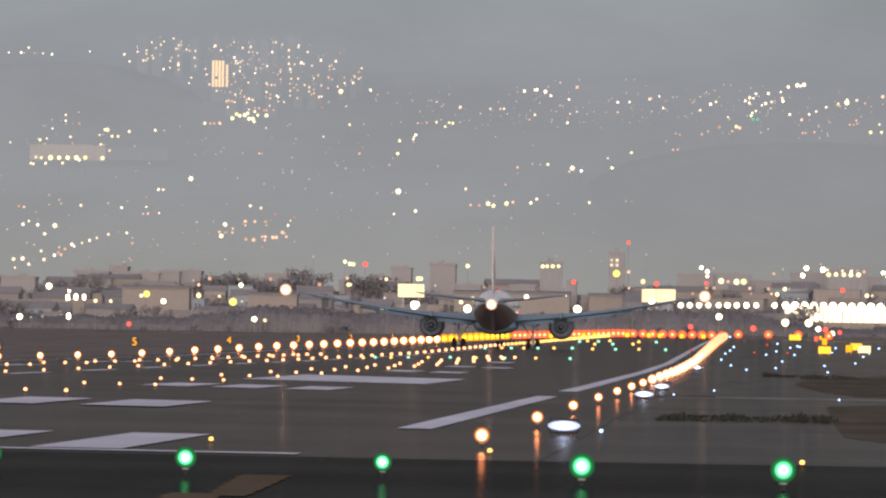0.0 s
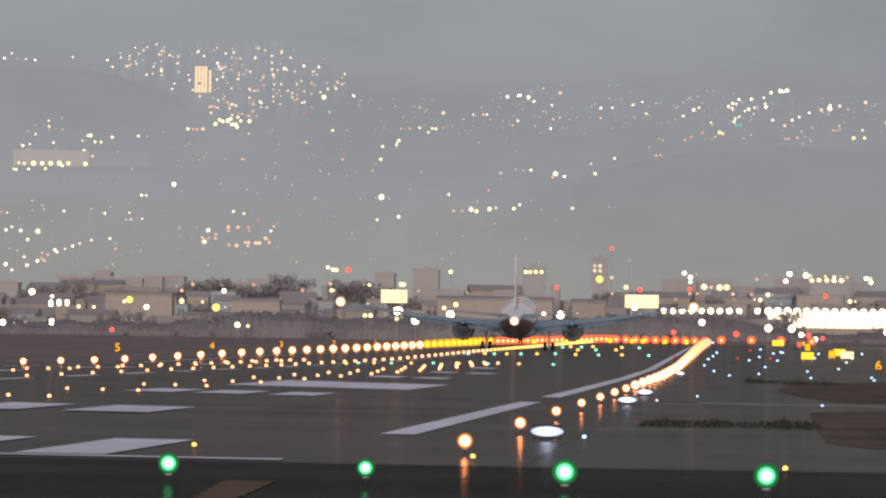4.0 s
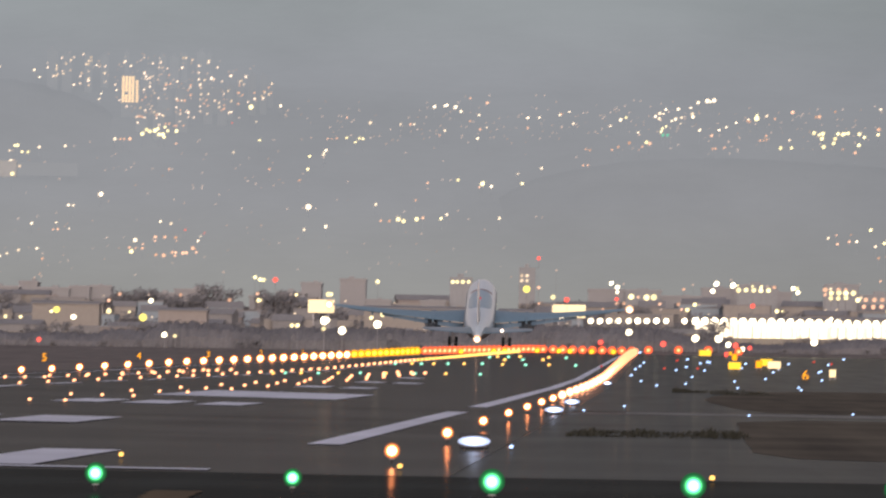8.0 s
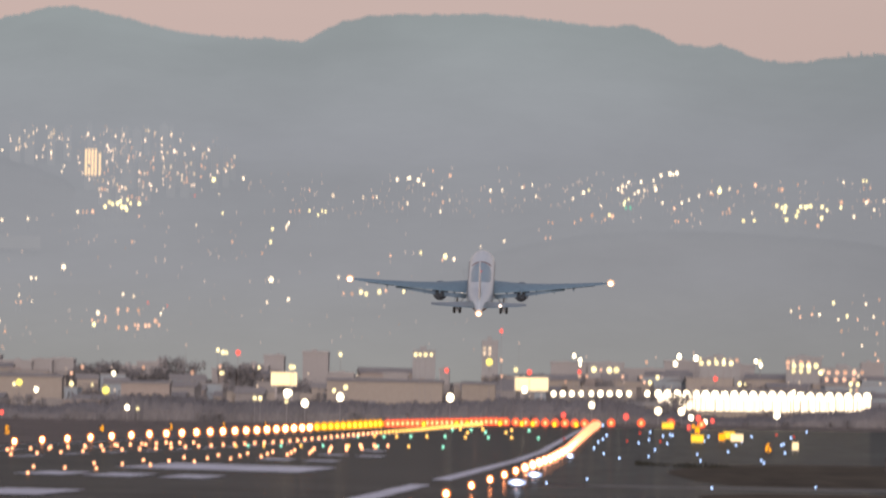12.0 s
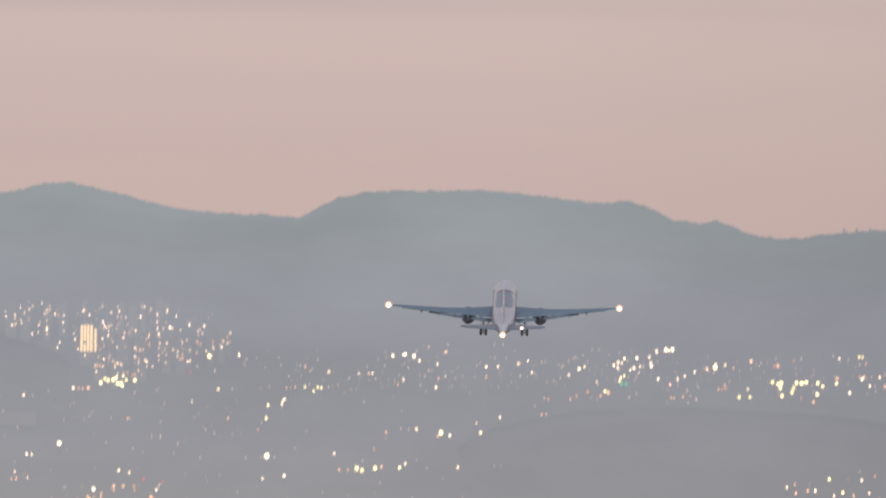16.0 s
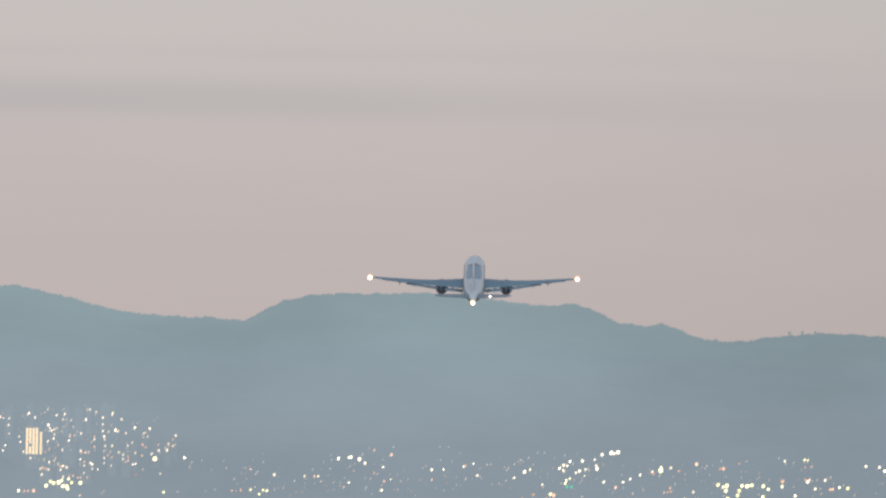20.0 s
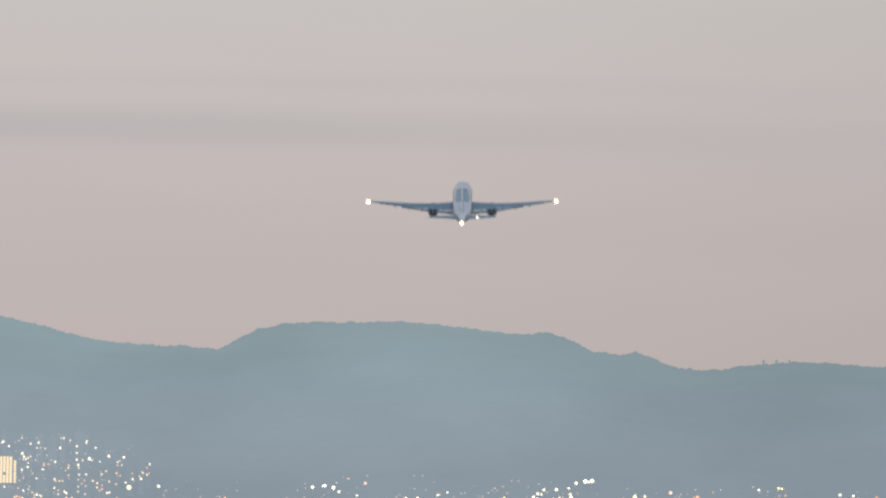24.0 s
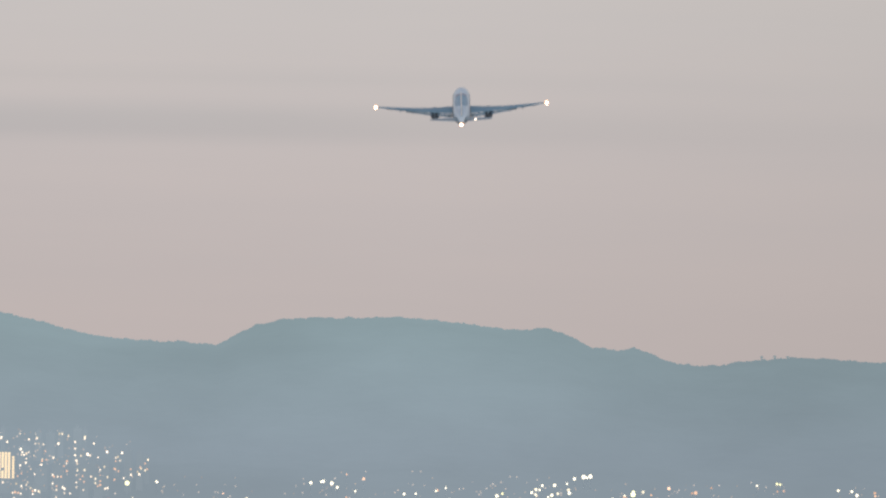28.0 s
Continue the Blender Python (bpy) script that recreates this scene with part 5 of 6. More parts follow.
def flood_kit(material, label, group):
    ob = empty("floodlight", Matrix(), label, "floodlight", group)
    part("mast", tube(0.12, 0.07, 1.0, Matrix.Translation((0, 0.25, -1.0)), 8), "metal_grey", ob)
    part("housing", box(-0.5, 0.5, 0.1, 0.5, -0.45, 0.45, 0.06), "metal_grey", ob)
    part("lens", ball(1.0, Matrix.Diagonal((1, 0.35, 1, 1)), 16, 10), material, ob)
    return ob


def put_floods(kit, places, d, size, spread=0.2):
    for i, (b, e, k) in enumerate(places):
        s = size * k * rng.uniform(1 - spread, 1 + spread)
        p = sight(b, e, (d if e > 3.6 else 3296) + rng.uniform(-6, 6))
        o = kit if i == 0 else copy_thing(kit, Matrix())
        o.matrix_basis = Matrix.Translation(p) @ Matrix.Scale(s, 4)
        fit_post(o, "mast", (p.z - ground_z(p.x, p.y) + 0.2) / s)


put_floods(flood_kit("flood_white", "round white apron floodlight in a row", "apron floodlights"), [(-5.79, 4.05, 1.0), (-4.94, 4.06, 1.0), (-4.09, 4.08, 1.0), (-3.25, 4.09, 1.0), (-2.27, 4.11, 1.0), (-1.45, 4.12, 1.0), (-0.60, 4.13, 1.0), (0.29, 4.15, 1.0), (1.20, 4.16, 1.0), (2.90, 4.19, 1.0)], 3385, 0.86, 0.05)
put_floods(flood_kit("flood_white", "white floodlight on the hangar front", "hangar floodlights"), [(3.9 + 0.88 * k, 4.2, 1.0) for k in range(23)], 3390, 1.15, 0.08)
put_floods(flood_kit("flood_white", "white floodlight on a mast", "yard floodlights"), [(-67.10, 1.99, 1.4), (-64.42, 4.87, 1.5), (-62.65, 3.95, 1), (-62.65, 3.73, 1), (-62.56, 2.20, 1.1), (-62.56, 2.00, 1.1), (-62.54, 4.46, 0.7), (-61.90, 4.02, 1), (-61.90, 3.80, 1), (-61.15, 4.01, 1), (-61.14, 3.77, 1), (-53.76, 3.63, 1.3), (-46.59, 5.25, 1.2), (-45.30, 2.12, 1.3), (-30.54, 3.73, 1.5), (-30.49, 3.57, 1.6), (-30.28, 3.73, 1.5), (-28.82, 2.78, 1.9), (-25.56, 3.40, 1.8), (-15.36, 3.53, 1.9), (-8.48, 4.34, 1.4), (-3.94, 7.57, 1), (-3.38, 7.20, 1.1), (-3.37, 6.76, 0.8), (-2.23, 3.05, 1.6), (3.92, 2.60, 1.8), (5.46, 6.99, 1.1), (5.80, 7.67, 1.2), (6.08, 2.59, 1.8), (6.98, 2.05, 1.3), (7.33, 7.55, 1.3), (8.29, 1.65, 1.3), (12.90, 7.36, 1)], 3345, 0.6, 0.05)
put_floods(flood_kit("flood_white", "white floodlight on a mast", "yard floodlights"), [(13.35, 6.98, 0.9), (14.93, 2.39, 1.7), (16.46, 4.57, 0.9)], 3345, 0.6, 0.05)
# the eastern rows stand for lit windows, built here as added pole lamps
put_floods(flood_kit("hill_yellow", "small warm light on a pole, for yard lamps and lit window rows", "yard lamps"), [(-60.08, 3.58, 1), (-58.66, 3.57, 0.7), (-55.82, 4.12, 0.8), (-50.50, 4.21, 1.2), (-48.58, 4.18, 0.7), (-44.32, 2.02, 0.9), (-36.97, 7.58, 0.9), (-36.63, 5.45, 1), (-36.50, 7.38, 1), (-36.46, 5.46, 0.8), (-36.19, 7.35, 1), (-33.48, 3.17, 1), (-33.12, 6.02, 0.8), (-32.97, 3.18, 1), (-30.53, 2.91, 1), (-30.16, 6.11, 1.2), (-29.91, 6.11, 1), (-26.14, 4.00, 1), (-25.59, 7.36, 1), (-25.07, 4.32, 1.2), (-18.63, 7.45, 1), (-18.22, 7.46, 0.9), (-17.71, 7.47, 1), (-17.17, 7.48, 0.9), (-9.32, 6.19, 1.2), (-2.08, 6.35, 1.4), (-0.66, 6.31, 1.4), (0.00, 6.33, 1.6), (3.13, 5.21, 1), (3.82, 5.71, 1), (7.75, 7.53, 0.6), (7.85, 7.11, 1.2), (8.54, 7.14, 1.1)], 3345, 0.6, 0.05)
put_floods(flood_kit("hill_yellow", "small warm light on a pole, for yard lamps and lit window rows", "yard lamps"), [(9.13, 7.49, 0.6), (9.26, 7.13, 1.1), (9.92, 7.12, 1.1), (9.94, 7.44, 0.7), (10.62, 7.13, 1.2), (11.43, 5.22, 1), (11.92, 5.23, 0.6), (13.26, 7.32, 1), (16.41, 6.50, 1.1), (16.45, 6.97, 1.2), (17.09, 6.51, 1.1), (17.14, 7.02, 1.3), (17.80, 6.99, 1.2), (17.81, 6.55, 1.1), (18.48, 7.02, 1.3), (18.91, 6.39, 1.3), (21.72, 5.40, 1), (21.73, 4.79, 0.8), (22.36, 5.37, 1)], 3345, 0.6, 0.05)
put_floods(flood_kit("hill_orange", "small orange light on a pole, for town lamps and lit window rows", "orange town lamps"), [(-50.51, 5.22, 0.8), (-49.51, 5.81, 1), (-43.85, 5.84, 0.9), (-39.31, 5.43, 1), (-36.74, 6.06, 0.8), (-10.67, 7.06, 0.8), (-10.62, 5.58, 0.7), (-4.70, 5.15, 0.7), (-3.40, 5.70, 0.8), (-2.74, 5.71, 0.8), (-1.44, 6.32, 0.8), (0.58, 5.72, 0.8), (2.30, 5.71, 0.9), (2.60, 5.24, 0.6), (2.78, 7.11, 0.8), (11.14, 7.42, 0.9), (15.87, 7.28, 1.2), (15.88, 6.81, 0.8), (17.08, 7.30, 1), (17.77, 7.31, 0.9), (19.49, 5.77, 1.1), (19.65, 6.41, 1.1), (20.34, 5.76, 1.2), (20.44, 6.42, 1.2), (21.12, 5.80, 1.1), (21.18, 6.43, 1.2), (21.97, 5.81, 1.1), (22.02, 6.42, 1.2), (22.26, 4.84, 0.8), (22.77, 6.46, 1)], 3345, 0.6, 0.05)
put_floods(flood_kit("hill_dim", "faint lamp among the town buildings", "faint town lamps"), [(-66.04, 1.96, 0.55), (-64.98, 2.04, 0.55), (-46.80, 5.79, 0.55), (-39.92, 8.00, 0.55), (-33.63, 6.05, 0.55), (-9.06, 8.68, 0.55), (-2.81, 7.51, 0.55), (0.70, 5.23, 0.55), (3.62, 7.55, 0.55), (4.23, 5.72, 0.55), (7.13, 8.05, 0.55), (10.51, 7.51, 0.55), (23.05, 5.81, 0.55)], 3345, 0.6, 0.05)
put_floods(flood_kit("end_red", "red obstruction light on a thin mast", "obstruction lights"), [(-56.94, 1.48, 1.2), (-35.09, 7.37, 1.3), (-15.74, 6.04, 1.2), (-10.71, 9.77, 1), (-8.05, 5.98, 1.3), (-4.84, 2.07, 1.3), (-3.43, 6.12, 1), (0.96, 2.02, 1.5), (7.65, 2.00, 1.4), (8.97, 1.77, 1.1), (9.18, 5.67, 1.2)], 3345, 0.6, 0.05)
put_floods(flood_kit("globe_yellow", "big yellow globe lamp on a mast", "yellow globes"), [(-55.34, 4.29, 1.7), (-47.31, 3.69, 1.9), (-11.79, 6.89, 1.9)], 3345, 0.6, 0.05)
# office walls carry the haze in their base colour
for k, q in enumerate([(-18.9, -16.8, 7.0, 7.8),
          (-2.6, 0.5, 5.8, 6.7),
          (7.7, 11.4, 6.7, 7.5),
          (15.7, 18.8, 6.1, 7.6),
          (19.0, 23.0, 5.5, 6.8),
          (-12.5, -11.0, 7.0, 8.8)]):
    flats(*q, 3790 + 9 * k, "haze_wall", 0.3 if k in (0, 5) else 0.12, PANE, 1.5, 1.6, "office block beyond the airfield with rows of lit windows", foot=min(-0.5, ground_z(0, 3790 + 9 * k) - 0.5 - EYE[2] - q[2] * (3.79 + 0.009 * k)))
for q in [(-32.0, -29.6, 4.4, 5.6),
          (-9.4, -6.3, 4.3, 5.5)]:
    b0, b1, e0, e1 = q
    d = 3380.0
    x0, x1 = b0 * d / 1000, b1 * d / 1000
    zb = ground_z(x0, d)
    ob = empty("lit_billboard", pose((x0 + x1) / 2, d, zb), "brightly lit yellowish white billboard on posts", "billboard", "billboards")
    za, zc = EYE[2] + e0 * d / 1000 - zb, EYE[2] + e1 * d / 1000 - zb
    w = (x1 - x0) / 2
    part("face", box(-w, w, 0, 0.1, za, zc), "board_white", ob)
    part("back", box(-w - 0.1, w + 0.1, 0.104, 0.6, za - 0.1, zc + 0.1), "metal_grey", ob)
    for s in (-0.6, 0.6):
        part("post", box(w * s - 0.15, w * s + 0.15, 0.2, 0.5, -0.5, za), "metal_grey", ob)


# ---------------------------------------------------------------- trees
def tree_meshes(seed, h, w):
    r = random.Random(seed)
    trunk = bmesh.new()
    bmesh.ops.create_cone(trunk, cap_ends=True, segments=7, radius1=0.3, radius2=0.08, depth=h * 0.8, matrix=Matrix.Translation((0, 0, h * 0.4)))
    for k in range(5):
        a = r.uniform(0, 6.28)
        q = Matrix.Translation((0, 0, h * r.uniform(0.3, 0.6))) @ Euler((radians(r.uniform(35, 65)), 0, a)).to_matrix().to_4x4()
        bmesh.ops.create_cone(trunk, cap_ends=True, segments=5, radius1=0.12, radius2=0.03, depth=w * 0.7, matrix=q @ Matrix.Translation((0, 0, w * 0.35)))
    crown = bmesh.new()
    lumps = [(Vector((r.gauss(0, w * 0.33), r.gauss(0, w * 0.33), h * r.uniform(0.16, 0.88))), r.uniform(0.25, 0.5) * w * 0.75) for _ in range(13)]
    for c, s in lumps:
        for _ in range(70):
            v = Vector((r.gauss(0, 1), r.gauss(0, 1), r.gauss(0, 1))).normalized()
            p = c + v * s * r.uniform(0.6, 1.05)
            a, b = v.orthogonal().normalized(), None
            b = v.cross(a)
            z = r.uniform(0.18, 0.45)
            t = r.uniform(0, 6.28)
            a2 = a * math.cos(t) + b * math.sin(t) + v * r.uniform(-0.5, 0.5)
            b2 = b * math.cos(t) - a * math.sin(t)
            crown.faces.new([crown.verts.new(p + q) for q in (a2 * z, b2 * z * 0.7, -a2 * z, -b2 * z * 0.7)])
    return mesh_of(trunk, "trunk", "bark"), mesh_of(crown, "crown", "leaf")


TREES = [tree_meshes(s, h, w) for s, h, w in ((1, 8.0, 5.0), (2, 6.5, 5.5), (3, 9.5, 5.5), (4, 5.5, 4.5))]


def tree(x, y, s, z=None, k=0):
    ob = empty("tree", Matrix.Translation((x, y, ground_z(x, y) - 0.2 if z is None else z)) @ Matrix.Rotation(rng.uniform(0, 6.28), 4, "Z") @ Matrix.Scale(s, 4), "dark broadleaf tree at the airfield's edge", "tree", "airfield trees")
    tr, cr2 = TREES[k % 4]
    part("trunk", tr, None, ob)
    part("crown", cr2, None, ob)


for k in range(120):
    b = -75 + 122 * (k + rng.uniform(0, 1)) / 120
    d = rng.uniform(3300, 3335)
    tree(b * d / 1000, d, rng.uniform(0.25, 0.5) if b < 0 else rng.uniform(0.18, 0.35), None, k)
for b0, b1, n, d, s in ((-70.5, -66.0, 9, 3330, 0.95), (-58, -53, 9, 3330, 0.8), (-49, -42.5, 14, 3325, 0.75), (-50, -45.5, 14, 3740, 1.05), (-45, -39.0, 16, 3740, 1.1), (-36, -32, 10, 3740, 1.1), (-78, -66, 16, 3745, 0.9), (-12, 0, 14, 3745, 0.8), (-66, -58, 10, 3650, 1.0), (4.5, 6.5, 4, 3330, 1.0), (-22, -17.5, 8, 3480, 0.8), (-5, 3.5, 12, 3480, 0.8), (12, 30, 22, 3345, 0.55)):
    for k in range(n):
        b = b0 + (b1 - b0) * (k + rng.uniform(0, 1)) / n
        dd = d + rng.uniform(-12, 12)
        tree(b * dd / 1000, dd, s * rng.uniform(0.75, 1.15), None, k)

# hedge and scrub along the far edge of the field: its top as thousandths over the eye's level
def hedge_top(b):
    base = lerp(b, (-90, -52, -47, -44.5, -40, -35.6, -28.8, -23.5, -17.8, -13, -7, 0, 3.2, 4.2, 8, 11.6, 17, 23.5, 40), (2.2, 2.2, 2.7, 3.4, 3.2, 2.8, 3.1, 3.0, 2.9, 3.4, 3.5, 3.5, 2.8, 2.5, 2.2, 2.1, 2.5, 3.1, 3.3))
    return base + 0.3 * noise.noise(Vector((b * 0.35, 7.0, 0))) + 0.14 * noise.noise(Vector((b * 1.7, 8.0, 0)))


bm = bmesh.new()
grid = []
for i in range(701):
    b = -90 + 130 * i / 700
    line = []
    for j, (dy, k) in enumerate(((-9, 0.0), (-8, 0.45), (-5.5, 0.72), (-2.5, 0.9), (0, 1.0), (4, 0.8), (8, 0.0))):
        d = 3316 + dy + 1.2 * noise.noise(Vector((b * 2.0, j * 1.7, 2)))
        x = b * d / 1000
        z0 = ground_z(x, d) - 0.3
        line.append(bm.verts.new((x, d, z0 + (EYE[2] + hedge_top(b) * d / 1000 - z0) * k * (1 + 0.16 * noise.noise(Vector((b * 3.0, j * 2.3, 5)))))))
    grid.append(line)
for p, q in zip(grid, grid[1:]):
    for j in range(6):
        bm.faces.new((p[j], p[j + 1], q[j + 1], q[j]))
for _ in range(14000):
    b = rng.uniform(-80, 38)
    k = rng.random()
    d = 3316 - 9 * (1 - k) ** 1.5
    x = b * d / 1000
    z0 = ground_z(x, d)
    c = Vector((x, d - 0.3, z0 + (EYE[2] + hedge_top(b) * d / 1000 - z0) * min(1.05, k * rng.uniform(0.95, 1.12))))
    a, r = Vector((rng.gauss(0, 1), rng.gauss(0, 1), rng.gauss(0, 1))).normalized(), rng.uniform(0.2, 0.45)
    u = a.orthogonal().normalized()
    v = a.cross(u)
    bm.faces.new([bm.verts.new(c + w * r) for w in (u, v * 0.8, -u, -v * 0.8)])
tagged(part("field_hedge", bm, "hedge"), "long dark belt of trees and scrub along the far field edge", "hedge", kind="stuff")

# small lamps and lit windows among the houses, too many to count
bm = bmesh.new()
for _ in range(80):
    y = rng.uniform(3345, 3860)
    x = rng.uniform(-77, 40) * y / 1000
    bmesh.ops.create_icosphere(bm, subdivisions=1, radius=rng.uniform(0.18, 0.4), matrix=Matrix.Translation((x, y, ground_z(x, y) + rng.uniform(2.5, 5.5))) @ Matrix.Diagonal((1.3, 1, 0.9, 1)))
tagged(part("town_lights", bm, "window_warm"), "small warm lamps and lit windows scattered through the town", "lights", kind="stuff")

# low woods and hedges between the houses, too many to count
bm = bmesh.new()
for _ in range(1250):
    y = rng.uniform(3350, 3875)
    x = rng.uniform(-78, 46) * y / 1000
    if noise.noise(Vector((x * 0.03, y * 0.02, 5.0))) < rng.uniform(-0.35, 0.25) or (y < 3440 and 8 < x < 105):
        continue
    h, w = rng.uniform(1.6, 4.8), rng.uniform(1.5, 4.5)
    z = ground_z(x, y) - 0.3
    for _ in range(34):
        p = Vector((x + rng.gauss(0, w * 0.5), y + rng.gauss(0, w * 0.4), z + h * rng.random() ** 0.7))
        a, q = Vector((rng.gauss(0, 1), rng.gauss(0, 1), rng.gauss(0, 1))).normalized(), rng.uniform(0.3, 0.65)
        b = a.orthogonal().normalized()
        c = a.cross(b)
        bm.faces.new([bm.verts.new(p + v * q) for v in (b, c * 0.8, -b, -c * 0.8)])
tagged(part("town_woods", bm, "leaf"), "dark hedges and low woods between the town's houses", "woods", kind="stuff")

# ---------------------------------------------------------------- the airliner
FLIGHT = [
    (0, -36.5, 1596.5, 1.4, 0, 0), (1, -36.3, 1666, 1.63, 0.3, 0), (2, -36.3, 1738.6, 1.58, 0.6, 0),
    (4.5, -36.5, 1930.9, 2.37, 3.1, 0), (5.5, -36.2, 2011.1, 2.85, 4.9, 0), (6.5, -35.9, 2092.6, 3.65, 7.8, 0.1),
    (7.5, -35.7, 2174.9, 5.1, 9.5, 0.1), (8, -35.6, 2216.2, 6.33, 10.2, 0.1), (8.5, -34.9, 2257.7, 8.02, 10.6, 0.1),
    (9, -34.6, 2299.2, 10.12, 10.9, 0.1), (9.5, -34.2, 2340.9, 12.82, 11.9, 0.1), (10, -33.9, 2382.5, 15.54, 12.5, 0.1),
    (10.5, -33.5, 2424.2, 18.8, 12.9, 0.1), (11, -33.2, 2465.9, 22.84, 13.3, 0.1), (11.5, -32.8, 2507.5, 27.23, 13.4, 0.1),
    (13.5, -31.5, 2673.4, 47.7, 13.6, 0.1), (14, -31.4, 2714.7, 53.26, 13.7, 0.1), (14.5, -30.8, 2755.9, 59.7, 13.8, 0),
    (15, -30.8, 2797, 64.71, 13.8, 0), (15.5, -30.4, 2838, 70.74, 13.8, 0), (16, -29.8, 2879, 77.03, 13.9, 0),
    (16.5, -29.5, 2919.8, 83.1, 14, 0), (17, -29, 2960.6, 89.44, 14, -0.1), (17.5, -28.6, 3001.3, 95.54, 14, -0.1),
    (18, -28.1, 3041.9, 101.53, 14, -0.1), (18.5, -27.7, 3082.5, 107.28, 14, -0.2), (19, -27.2, 3123.1, 113.27, 14, -0.2),
    (19.5, -26.9, 3163.7, 119.23, 14, -0.3), (20, -26.6, 3204.2, 125.3, 14, -0.4), (20.5, -26.4, 3244.8, 131.12, 14, -0.4),
    (21, -26.3, 3285.4, 137.04, 14, -0.5), (21.5, -25.7, 3326.1, 143.05, 14.1, -0.6), (23.5, -25.5, 3490.3, 167.15, 14.2, -1),
    (24, -25.1, 3531.9, 173.17, 14.2, -1.1), (24.5, -25.2, 3573.7, 179.41, 14.2, -1.3), (25, -25.4, 3615.8, 185.64, 14.2, -1.4),
    (25.5, -25.5, 3658.3, 191.85, 14.3, -1.6), (26, -26, 3701.2, 198.13, 14.3, -1.7), (26.5, -26.4, 3744.6, 204.71, 14.3, -1.9),
    (27, -26.5, 3788.5, 211.1, 14.4, -2.1), (27.5, -27.2, 3832.9, 217.63, 14.4, -2.3), (28, -27.7, 3878, 223.68, 14.4, -2.5),
]


def ring(y, rx, rz, zc, n=28):
    return [Vector((rx * math.cos(2 * math.pi * i / n), y, zc + rz * math.sin(2 * math.pi * i / n))) for i in range(n)]


def airfoil(x, y_le, chord, z, thick, twist=0.0, n=9):
    """A closed wing section in a plane of constant x, leading edge forward (+y)."""
    up, lo = [], []
    for i in range(n + 1):
        c = (1 - math.cos(math.pi * i / n)) / 2
        t = 5 * thick * (0.2969 * math.sqrt(c) - 0.126 * c - 0.3516 * c * c + 0.2843 * c ** 3 - 0.1015 * c ** 4) * chord
        up.append(Vector((x, y_le - c * chord, z + t + 0.02 * chord * math.sin(math.pi * c) - c * chord * twist)))
        lo.append(Vector((x, y_le - c * chord, z - t * 0.8 + 0.02 * chord * math.sin(math.pi * c) - c * chord * twist)))
    return up + lo[-2:0:-1]


